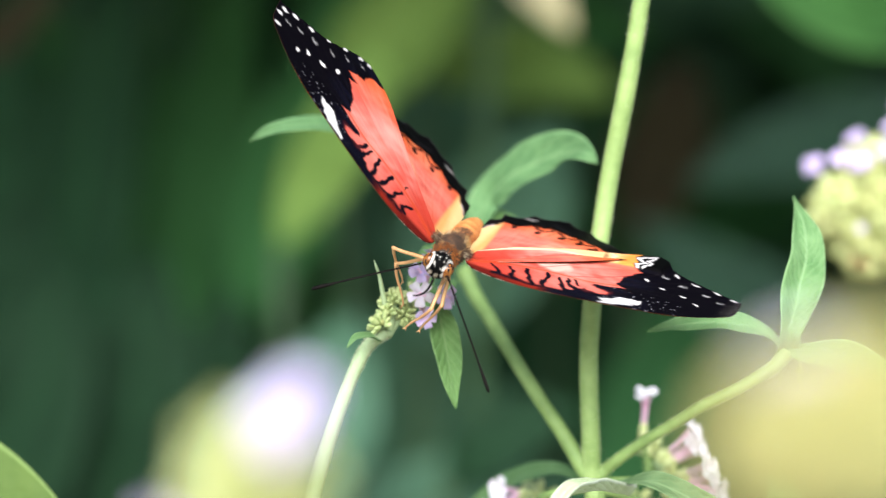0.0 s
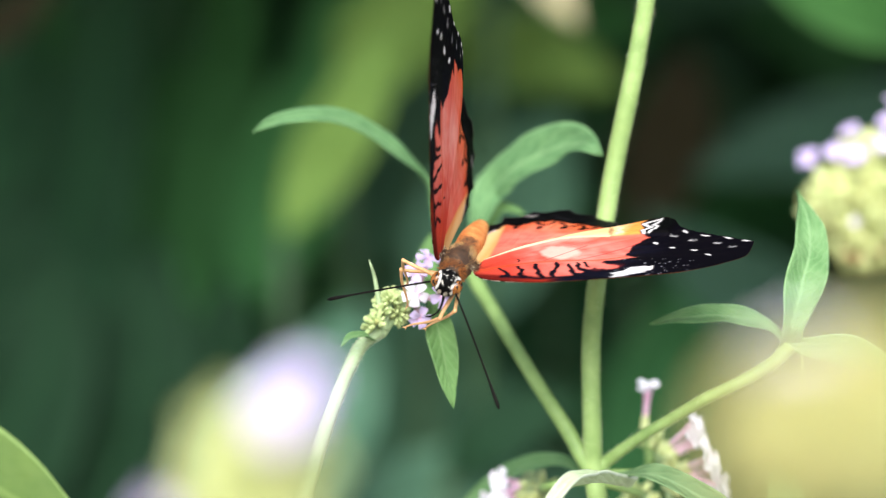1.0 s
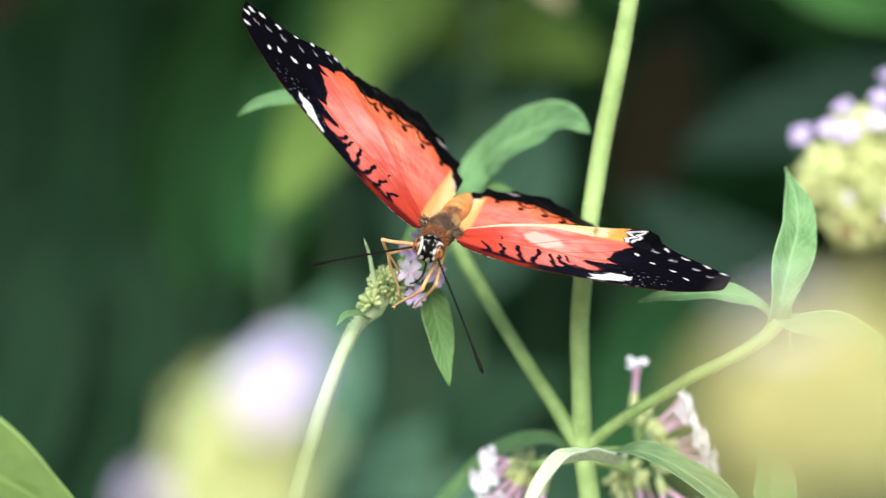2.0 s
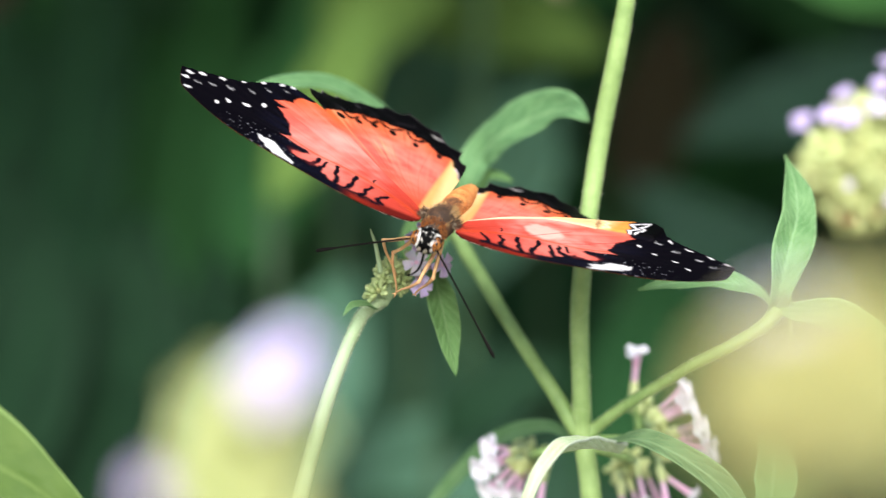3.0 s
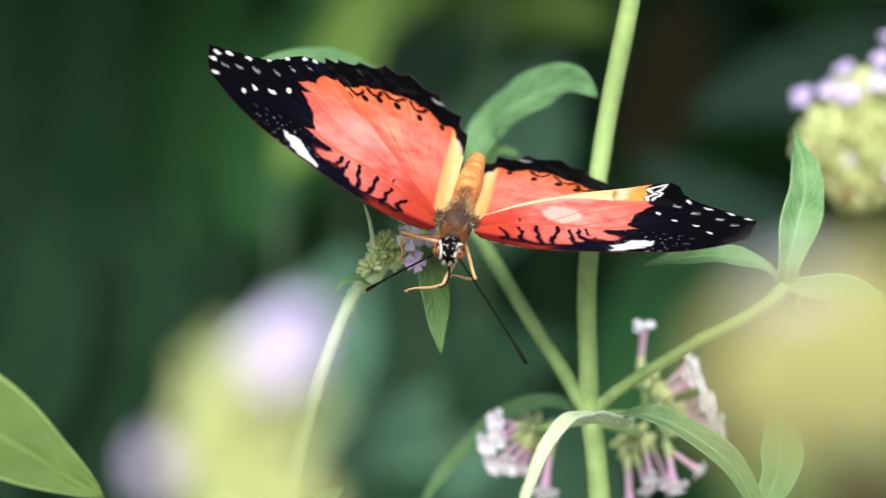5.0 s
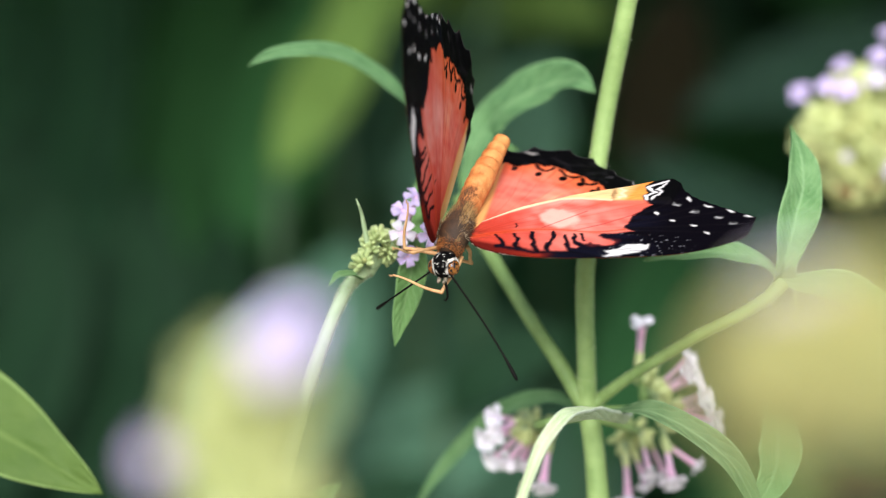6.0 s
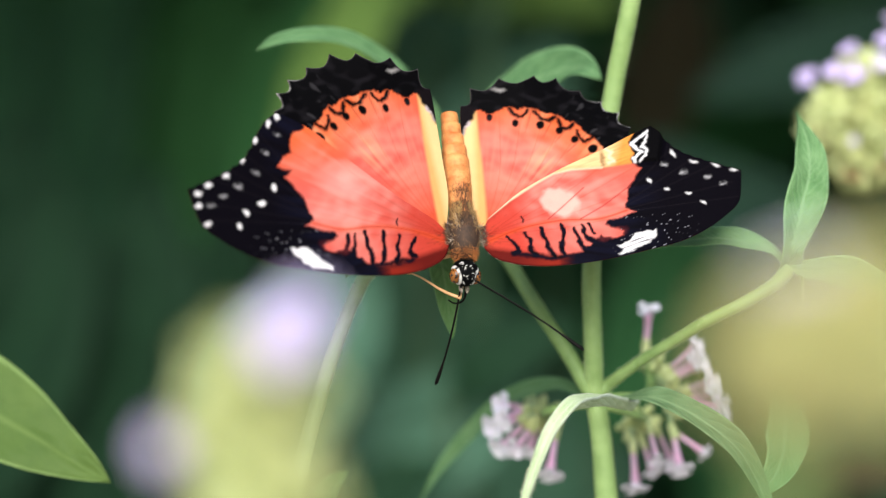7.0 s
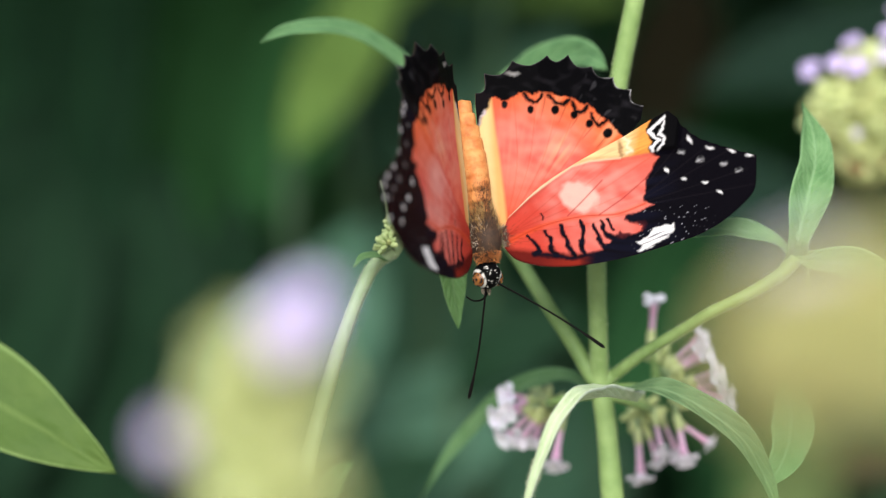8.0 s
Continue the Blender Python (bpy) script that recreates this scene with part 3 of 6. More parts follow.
blade("leaf", [(52.2, 9, -2.9), (52.4, 7, -0.3), (53.2, 8, 2.8), (54.6, 10, 7.6), (55.9, 13, 12.1), (55.7, 16, 17.0), (54.7, 18, 21.2)], 6.4, (0.25, -0.95, 0.2), verbena, LEAF_PALE, 0.3, 0.05, fat=0.48, label="upright crinkled pale green leaf", seed=5, twist=(-8, 12), stalked=0.5)
blade("leaf", [(51.8, 9, -2.8), (50.0, 9, -0.6), (45.0, 10, 1.3), (38.3, 12, 1.5), (31.6, 14, 0.3)], 4.1, (0.05, -0.72, 0.69), verbena, LEAF_PALE, 0.3, 0.04, fat=0.5, label="pale green pointed leaf", seed=6, stalked=0.25)
blade("leaf", [(52.2, 9, -2.8), (54.9, 7, -3.2), (58.7, 5, -3.5), (62.6, 3, -4.7), (66.6, 2, -7.6), (69.1, 2, -12.5)], 5.2, (-0.1, -0.9, 0.42), verbena, LEAF_PALE, 0.3, 0.04, fat=0.45, seed=7, stalked=0.3, label="pale arching leaf")
blade("leaf", [(51.1, 11, -21.2), (51.8, 10, -25.1), (51.4, 8, -29.2), (49.9, 5, -33.0), (46.9, 2, -36.9)], 6.6, (0.2, -0.97, 0.1), verbena, LEAF_PALE, 0.3, 0.05, fat=0.4, seed=8, stalked=0.5, label="drooping green leaf with a curled tip")
CURL = [(29.4, 19, -23.7), (25.6, 8, -22.4), (21.4, -6, -21.5), (17.6, -15, -22.4), (14.9, -18, -25.7), (13.1, -19, -29.9), (11.5, -19, -34.7), (9.6, -18, -42.7)]
blade("leaf", CURL, 2.3, (-0.25, -0.85, 0.5), verbena, LEAF_HOARY, 0.35, 0.02, 1.5, fat=0.5, label="pale folded leaf that curls down", seed=9, stalked=0.92)
hairs(CURL[3:], 0.8, 800, 0.4, verbena, 13)
blade("leaf", [(26.3, 18, -23.6), (32.4, 8, -22.5), (38.3, 3, -25.3), (43.5, 1, -29.5), (46.9, 2, -35.1), (49.7, 4, -42.8)], 4.2, (0.3, -0.88, 0.35), verbena, LEAF_DARK, 0.45, 0.03, fat=0.5, label="dark green leaf that curls down", seed=10, stalked=0.5)
blade("leaf", [(22.6, 22, -23.0), (18.3, 34, -21.9), (13.5, 42, -23.4), (9.0, 48, -26.4), (4.4, 52, -31.2), (-0.4, 55, -37.2), (-4.7, 58, -44.2)], 3.9, (-0.4, -0.75, 0.55), verbena, LEAF_PALE, 0.3, 0.03, fat=0.5, seed=11, stalked=0.4)
blade("leaf", [(3.6, 46, 9.4), (-1.0, 43, 6.0), (-3.0, 40, 6.8), (-2.5, 40, 11.0), (-2.0, 40, 14.8)], 4.2, (-0.2, -0.95, 0.2), verbena, LEAF, 0.2, 0.03, fat=0.6, seed=18)

# flower clusters below the node, a finger's breadth behind it
def behind(p, by=20.0):
    """The place that lies by so much further off along the line of sight."""
    k = (370 + p[1] + by) / (370 + p[1])
    return (p[0] * k, p[1] + by, p[2] * k)


CLUSTERS = (((15.9, 27, -26.3), 34, (-0.6, -0.5, -0.1), 21, 4.4), ((31.0, 29, -27.3), 34, (0.2, -0.5, -0.5), 22, 4.2), ((36.4, 29, -23.7), 38, (0.6, -0.5, 0.1), 23, 4.6), ((33.9, 31, -19.3), 22, (-0.1, -0.5, 0.8), 24, 3.4))
for at, count, axis, seed, radius in CLUSTERS:
    bud_ball(verbena, behind(at), radius, count // 2, seed, "green", axis, 1.3, 0.75)
stalk("branch", [(23.6, 22, -23.9), (19.9, 21, -24.5), behind((16.2, 27, -26.5))], [0.9, 0.7, 0.8], verbena)
stalk("branch", [(23.9, 22, -23.9), (27.5, 23, -25.1), behind((31.0, 29, -26.4))], [0.9, 0.7, 0.8], verbena)
stalk("branch", [(24.3, 22, -23.3), (30.6, 23, -23.1), behind((36.4, 29, -23.2))], [0.9, 0.7, 0.8], verbena)
stalk("branch", [behind((32.5, 25, -23.2)), behind((33.0, 29, -21.4)), behind((32.1, 29, -15.6))], [0.7, 0.7, 0.5], verbena)
for at, tip, kind, size in (
        ((32.2, 29, -15.9), (33.2, 28, -8.9), "lilac", 1.0), ((37.8, 29, -20.1), (40.4, 28, -17.8), "pale", 0.8), ((32.5, 25, -28.3), (33.2, 23, -32.8), "pale", 0.85), ((12.5, 23, -26.4), (8.4, 20, -28.7), "pale", 0.9), ((12.9, 23, -24.7), (9.3, 20, -25.8), "pale", 0.9), ((38.3, 25, -22.1), (42.1, 22, -20.0), "pale", 0.85), ((35.4, 28, -19.6), (39.4, 27, -14.9), "pale", 0.9), ((35.9, 28, -20.3), (40.5, 25, -17.7), "pale", 0.9),
        ((36.3, 27, -20.6), (42.2, 23, -17.2), "pale", 0.9), ((38.5, 27, -23.1), (44.3, 23, -21.8), "pale", 0.9), ((39.1, 27, -24.2), (43.0, 23, -26.0), "pale", 0.8),
        ((39.6, 29, -25.0), (44.7, 27, -27.8), "pale", 0.8), ((37.6, 27, -23.4), (45.2, 24, -24.0), "pale", 1.05), ((29.9, 26, -30.6), (30.2, 25, -36.9), "pale", 1.0), ((31.7, 28, -30.8), (32.5, 27, -34.7), "lilac", 0.8),
        ((36.2, 26, -28.4), (36.5, 23, -35.1), "pale", 1.05), ((36.9, 29, -29.1), (40.2, 29, -31.5), "lilac", 0.8), ((34.4, 31, -29.2), (35.3, 31, -32.4), "pale", 0.75),
        ((13.9, 25, -25.0), (8.3, 22, -24.8), "lilac", 0.95), ((13.4, 25, -25.7), (7.4, 22, -27.1), "pale", 0.95), ((13.4, 25, -27.0), (8.9, 22, -30.8), "pale", 0.95),
        ((14.3, 25, -27.6), (11.1, 21, -32.6), "pale", 1.0), ((14.8, 27, -27.6), (12.5, 25, -31.9), "pale", 0.9), ((17.9, 27, -28.5), (16.9, 25, -35.9), "pale", 1.05), ((15.8, 29, -27.3), (14.0, 29, -31.3), "lilac", 0.8)):
    at, tip = behind(at), behind(tip)
    way = Vector(tip) - Vector(at) + Vector((0.8 * math.sin(7 * at[0]), -1.6, 0.8 * math.cos(5 * at[2])))
    foot = Vector(at) + 0.06 * way
    floret(verbena, tuple(foot), way, "white", at[0], size * (1.18 + 0.12 * math.sin(9 * tip[0])), True, 53, 1.06)
    piece("calyx", CALYX_MESH, verbena, Matrix.Translation(-verbena.location) @ aim(mm(foot - way.normalized() * 1.7), way, at[0], size))
    stalk("pedicel", [tuple(Vector(at) - 0.35 * way), at, tuple(foot - way.normalized() * 1.2)], [0.4, 0.35, 0.4], verbena, PALE_STEM, "", 4, 7)

# ---- the stem that the butterfly clings to ----
perch = thing("verbena_sprig", Vector((-0.03, 0.02, -0.02)), "hairy green flower stem with tight buds and lilac florets", "plant")
LOW = [(-30, 20, -1000), (-30, 16, -500), (-27, 10, -120), (-25.3, 12, -44.6), (-23.3, 11, -37.8), (-21.5, 10, -30.7), (-19.1, 9, -22.1), (-16.0, 8, -12.8), (-13.6, 8, -6.9), (-11.9, 9, -3.8), (-9.3, 10, -1.8)]
stalk("stem", LOW, [2.4, 2.0, 1.6, 1.3, 1.25, 1.2, 1.15, 1.05, 1.0, 0.95, 0.9], perch, PALE_STEM)
hairs(LOW[3:], 1.05, 1500, 0.3, perch, 14)
blade("sepal", [(-9.9, 8, -3.1), (-12.1, 5, -2.4), (-13.9, 3, -2.9), (-14.9, 2, -4.1)], 1.9, (0, -0.6, 0.8), perch, LEAF_PALE, 0.3, 0.04, fat=0.4, seed=14)
bud_ball(perch, (-9.7, 8, -0.9), 2.6, 16, 31, "sage", (-0.5, -0.4, 0.9), 1.0, 0.82)
bud_ball(perch, (-8.0, 10, 2.5), 3.0, 30, 32, "sage", (-0.15, -0.3, 1.0), 1.0, 0.66)
bud_ball(perch, (-8.9, 9, 0.9), 2.4, 18, 36, "sage", (-0.6, -0.6, 0.5), 1.1, 0.66)
bud_ball(perch, (-6.5, 11, 0.9), 2.6, 22, 33, "sage", (0.1, -0.7, -0.1), 1.3, 0.66)
bud_ball(perch, (-4.8, 14, 3.4), 2.4, 12, 34, "sage", (0.2, -0.6, 0.6), 1.3)
stalk("branch", [(-9.2, 10, -2.3), (-6.8, 12, 0.9), (-4.2, 15, 3.1)], [0.8, 0.6, 0.5], perch, PALE_STEM)
stalk("branch", [(-8.9, 10, -1.5), (-8.3, 10, 0.9), (-8.0, 10, 3.1)], [0.8, 0.6, 0.5], perch, PALE_STEM)
stalk("bract", [(-9.2, 9, 1.2), (-9.8, 8, 4.4), (-10.3, 7, 6.9), (-10.7, 6, 8.1), (-11.0, 6, 8.9)], [0.4, 0.35, 0.25, 0.18, 0.05], perch, PALE_STEM)
for at, tip, kind, size in (
        ((-4.2, 14, 3.1), (-4.0, 6, 4.3), "pale", 1.0), ((-4.8, 14, 4.4), (-3.9, 9, 7.8), "lilac", 0.95), ((-3.4, 16, 5.3), (-1.6, 12, 11.1), "lilac", 0.95),
        ((-3.4, 14, 3.1), (0.9, 9, 3.7), "lilac", 0.95), ((-4.2, 14, 2.2), (-3.3, 10, 0.3), "lilac", 0.85)):
    floret(perch, at, Vector(tip) - Vector(at), kind, at[2], size * 1.05, True, 84)
leaf_p = blade("leaf", [(-1.6, 16, 3.6), (-0.8, 14, 0.1), (0.5, 12, -5.1), (1.5, 11, -10.2), (2.2, 11, -13.3)], 4.6, (0.25, -0.95, 0.1), perch, LEAF, 0.3, 0.03, fat=0.42, label="hanging pointed green leaf", seed=15)

# ---- other flowers and leaves around ----
def flower_head(label, at, radius, count, seed, florets, foot, kind="gold", rings=3, lean=0.0):
    """A dense head: crowded calyces on a short axis, some open florets, a stem down to the soil."""
    ob = thing("verbena", Vector((foot[0] / 1000, foot[1] / 1000, -0.01)), label, "flower", "flower heads around the butterfly")
    top = Vector(at)
    stalk("stem", [(foot[0], foot[1], -1000), (0.5 * (foot[0] + at[0]), 0.5 * (foot[1] + at[1]), at[2] - 420), (at[0] + lean, at[1], at[2] - 60), tuple(top + Vector((0.2 * lean, 3, -8))), at], [2.2, 1.9, 1.4, 1.3, 1.2], ob)
    for r in range(rings):
        bud_ball(ob, tuple(top + Vector((0.6 * math.sin(r * 2.4), 0.6 * math.cos(r * 2.4), (r - (rings - 1) / 2) * radius * 0.8))), radius, count, seed + r, kind, (0, -0.3, 1), 1.95)
    for f, way, tone, size in florets:
        floret(ob, tuple(top + Vector(f)), way, tone, f[0], size, False, 80)
    return ob


right_head = flower_head("yellow-green flower head with several lilac florets", (83.3, 125, 25.3), 8.0, 60, 41, (
    ((-10.0, -2, 6.4), (-0.6, -0.6, 0.5), "lilac", 1.25), ((-3.0, -2, 11.0), (-0.3, -0.5, 0.9), "lilac", 1.1), ((-2.6, -5, 6.8), (-0.3, -0.8, 0.5), "lilac", 1.2), ((-6.4, -4, 8.0), (-0.4, -0.8, 0.5), "lilac", 1.0), ((2.2, -5, 9.0), (0.0, -0.8, 0.5), "pale", 1.2),
    ((4.6, -2, 17.0), (0.1, -0.5, 0.9), "lilac", 1.1), ((6.5, -6, 9.5), (0.4, -0.9, 0.3), "pale", 1.2), ((3.0, -4, 13.0), (0.0, -0.7, 0.7), "lilac", 1.1), ((-3.5, -6.5, -4.0), (-0.1, -1, -0.2), "pale", 0.55), ((4, -6.5, -6.5), (0.3, -1, -0.2), "pale", 1.0)), (120, 150), rings=3, lean=36)
bud_ball(right_head, (76.6, 124, 24.6), 6.6, 44, 56, "gold", (-0.4, -0.7, 0.4), 1.9)
bud_ball(right_head, (76.0, 122, 27.0), 4.6, 20, 57, "green", (-0.4, -0.7, 0.5), 1.5)
bud_ball(right_head, (83.3, 125, 27.9), 6.4, 26, 55, "green", (-0.2, -0.6, 0.6), 1.4)
bud_ball(right_head, (79.6, 120, 14.9), 2.6, 8, 51, "brown", (-0.4, -0.3, -0.9), 1.2)
bud_ball(right_head, (85.0, 120, 15.8), 2.6, 8, 52, "brown", (0.2, -0.3, -0.9), 1.2)
flower_head("yellow flower head with lilac florets close to the lens", (-12.8, -197, -15.7), 5.2, 64, 61, (
    ((2.0, -2.0, 10.2), (0.3, -0.8, 0.4), "lilac", 0.85), ((1.5, -4.0, 8.0), (0.1, -0.9, 0.3), "pale", 0.8), ((2.7, -1.5, 10.7), (0.4, -0.7, 0.5), "lilac", 0.8), ((1.4, -3.5, 9.2), (0.0, -0.9, 0.3), "lilac", 0.85), ((2.6, -4, 8.8), (0.2, -0.9, 0.3), "lilac", 0.7), ((-4.9, -2, 2.2), (-0.6, -0.8, 0.1), "lilac", 0.75), ((-5.0, -2, 1.7), (-0.5, -0.8, 0.1), "pale", 0.7)), (-20, -150), rings=4)
near_head = flower_head("large yellow flower head close to the lens", (18.6, -235, -5.9), 4.6, 84, 71, (
    ((-0.8, 0, 3.4), (-0.5, -0.6, 0.7), "pale", 0.4), ((-0.1, 0, 3.9), (-0.2, -0.6, 0.8), "pale", 0.45), ((0.9, -1, 4.0), (0.0, -0.6, 0.8), "pale", 0.5)), (30, -200), "yellow", rings=1)
bud_ball(near_head, (23.2, -235, -6.1), 4.5, 70, 72, "yellow", (0, -0.3, 1), 1.95)
bud_ball(near_head, (22.7, -235, -3.7), 4.4, 60, 73, "yellow", (0, -0.3, 1), 1.95)


shoot = thing("leafy_shoot", Vector((-0.09, 0.05, -0.01)), "yellow-green smooth leaf on a low shoot", "plant")
stalk("stem", [(-90, 50, -1000), (-100, 40, -400), (-98, 34, -60), (-101.2, 34, -18.1)], [2.5, 2.2, 1.6, 1.0], shoot)
blade("leaf", [(-101.2, 34, -18.1), (-89.0, 32, -19.3), (-75.5, 28, -23.6), (-62.4, 24, -30.7), (-51.7, 20, -36.1)], 17.5, (0.1, -0.9, 0.45), shoot, LEAF_LIME, 0.12, 0.01, 0.3, fat=0.42, label="broad yellow-green leaf with a pale rim", seed=16)
sprig = thing("leafy_sprig", Vector((-0.02, 0.04, -0.01)), "small pale green upright leaf on a sprig", "plant")
stalk("stem", [(-20, 40, -1000), (-22, 36, -300), (-21.8, 28, -50.0), (-20.9, 28, -45.6)], [1.8, 1.5, 0.9, 0.6], sprig)
blade("leaf", [(-20.9, 28, -45.7), (-19.5, 26, -41.3), (-17.3, 22, -37.4), (-14.8, 18, -34.3)], 4.4, (-0.3, -0.9, 0.3), sprig, LEAF_PALE, 0.35, 0.03, fat=0.5, seed=17)

# ---- the butterfly ----
# Its own space in millimetres: x to one side, y towards the tail, z to the back's upper side; wings lie in (u, v) from their hinges.
butterfly = thing("butterfly", Vector((0.003, 0.0, 1.006)), "orange-red butterfly with black wing borders and white spots", "butterfly")
HINGE = Vector((2.66, 0.0, 0.29)) / 1000


def curve2(points, steps=6):
    return np.array([(p.x, p.y) for p in smooth_path([Vector((a, b, 0)) for a, b in points], steps)])


def inside(poly, u, v):
    hit = np.zeros(u.shape, bool)
    for (a, b), (c, d) in zip(poly, np.roll(poly, -1, 0)):
        if b != d:
            hit ^= ((b > v) != (d > v)) & (u < (c - a) * (v - b) / (d - b) + a)
    return hit


def near_line(points, u, v, closed=False):
    """Distance to a line of points, and the nearest place on it."""
    best, bu, bv = np.full(u.shape, 1e9), u.copy(), v.copy()
    pts = list(points) + ([points[0]] if closed else [])
    for (a, b), (c, d) in zip(pts, pts[1:]):
        dx, dy = c - a, d - b
        t = np.clip(((u - a) * dx + (v - b) * dy) / (dx * dx + dy * dy + 1e-12), 0, 1)
        pu, pv = a + t * dx, b + t * dy
        dist = np.hypot(u - pu, v - pv)
        new_best = dist < best
        best, bu, bv = np.where(new_best, dist, best), np.where(new_best, pu, bu), np.where(new_best, pv, bv)
    return best, bu, bv


def region(poly, u, v, soft=0.15):
    """How far a place lies in a patch: 1 inside, 0 outside, a soft rim between."""
    poly = np.array(poly)
    d = near_line(poly, u, v, True)[0] * np.where(inside(poly, u, v), -1, 1)
    return np.clip(0.5 - d / (2 * soft), 0, 1)


def spot(u, v, at, ru, rv, soft=0.12, turn=0.0):
    c, s = math.cos(turn), math.sin(turn)
    a, b = u - at[0], v - at[1]
    d = (np.hypot((a * c + b * s) / ru, (b * c - a * s) / rv) - 1) * min(ru, rv)
    return np.clip(0.5 - d / (2 * soft), 0, 1)


def stroke(u, v, points, width, soft=0.1):
    return np.clip(0.5 - (near_line(points, u, v)[0] - width / 2) / (2 * soft), 0, 1)


def ragged(u, v, scale, amount, seed):
    """A small uneven push of the pattern's rims."""
    a = np.array([noise.noise(Vector((x * scale, y * scale, seed))) for x, y in zip(u, v)])
    b = np.array([noise.noise(Vector((x * scale, y * scale, seed + 9))) for x, y in zip(u, v)])
    return u + amount * a, v + amount * b


def lay(col, mask, paint):
    return col * (1 - mask[:, None]) + np.array(paint) * mask[:, None]


BLACK, INK, WHITE, CREAM = (0.0022, 0.002, 0.0024), (0.0026, 0.002, 0.0038), (0.86, 0.84, 0.82), (0.82, 0.55, 0.25)
SALMON, ORANGE, CRIMSON, NAVY_SHEEN = np.array((0.72, 0.125, 0.092)), np.array((0.78, 0.132, 0.036)), np.array((0.085, 0.006, 0.005)), np.array((0.0045, 0.0045, 0.011))

FORE_EDGE = [(0.0, 0.8), (0.0, -1.0), (1.2, -2.9), (4.2, -4.2), (8.0, -4.7), (12.0, -4.6), (16.5, -4.05), (20.4, -3.3), (25.3, -2.05), (29.6, -0.85), (33.6, 1.1), (36.8, 3.4), (39.0, 5.6), (39.7, 8.4), (40.0, 11.0)]
FORE_OUT = [(40.0, 11.0), (37.0, 11.9), (34.0, 12.9), (31.0, 14.2), (28.2, 17.0)]
FORE_BACK = [(25.6, 19.6), (23.4, 20.6), (20.8, 19.4), (14.0, 13.0), (7.0, 6.8), (1.5, 2.6)]
FOLD_BACK = [(26.8, 18.2), (23.6, 16.6), (19.6, 14.4), (15.2, 12.3), (10.8, 10.1), (6.0, 7.2), (1.1, 3.1)]
FOLD_LINE = [(27.6, 12.2), (23.1, 11.8), (18.8, 11.2), (14.1, 10.9), (11.3, 10.2), (8.4, 8.5), (4.5, 5.9), (0.4, 2.6)]
HIND_TIPS = [(-2.9, 22.4), (-1.5, 25.5), (3.0, 27.4), (8.6, 28.4), (12.3, 28.9), (16.2, 27.3), (19.6, 25.7), (22.2, 23.6), (23.7, 20.8)]
HIND_FRONT = [(23.0, 18.5), (18.0, 13.0), (11.0, 6.5), (4.0, 1.5), (0.6, -0.3)]
HIND_BACK = [(-0.2, 1.0), (-1.9, 6.0), (-2.4, 12.0), (-2.8, 17.0), (-3.0, 21.0)]


def scalloped(tips, depth):
    """A line that sags between its tips, as a toothed wing edge does."""
    out = []
    middle = np.mean(np.array(tips), 0) * 0.5
    for a, b in zip(tips, tips[1:]):
        a, b = np.array(a), np.array(b)
        inward = middle - (a + b) / 2
        inward = inward / np.linalg.norm(inward)
        for t in np.linspace(0, 1, 9)[:-1]:
            out.append(a + (b - a) * t + inward * depth * (1 - abs(2 * t - 1) ** 1.7))
    return out + [np.array(tips[-1])]


def fore_outline(folded):
    out = scalloped([tuple(p) for p in curve2(FORE_OUT, 2)], 0.28)
    return np.array([*curve2(FORE_EDGE), *out[1:], *curve2(FOLD_BACK if folded else FORE_BACK)])


def hind_outline():
    return np.array([*scalloped(HIND_TIPS, 1.2), *curve2(HIND_FRONT), *curve2(HIND_BACK)])


def rays(u, v, col, ends, foot, width, dim):
    """Veins that fan out from the wing's root."""
    for e in ends:
        mid = ((foot[0] + e[0]) / 2 + 0.06 * (e[1] - foot[1]), (foot[1] + e[1]) / 2 - 0.03 * (e[0] - foot[0]))
        m = stroke(u, v, [tuple(p) for p in curve2([foot, mid, e], 5)], width, 0.09)
        col = col * (1 - (1 - np.array(dim)) * m[:, None])
    return col


def tufts(u, v, reach):
    """Dark hair that grows out over the wing's root."""
    a = np.array([noise.noise(Vector((math.atan2(y, x + 1) * 16, math.hypot(x, y) * 0.9, 21))) for x, y in zip(u, v)])
    return np.clip(a * 2.2 + 0.5 - 1.1 * np.hypot(u, v) / reach, 0, 1) * 0.85


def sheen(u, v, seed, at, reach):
    """Sheen put into the colour: paler drifts in the middle of a wing."""
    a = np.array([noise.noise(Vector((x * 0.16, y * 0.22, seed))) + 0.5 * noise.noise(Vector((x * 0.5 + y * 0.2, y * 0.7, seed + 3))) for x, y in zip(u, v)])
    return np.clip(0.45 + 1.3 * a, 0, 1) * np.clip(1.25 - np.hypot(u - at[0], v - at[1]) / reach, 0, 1)


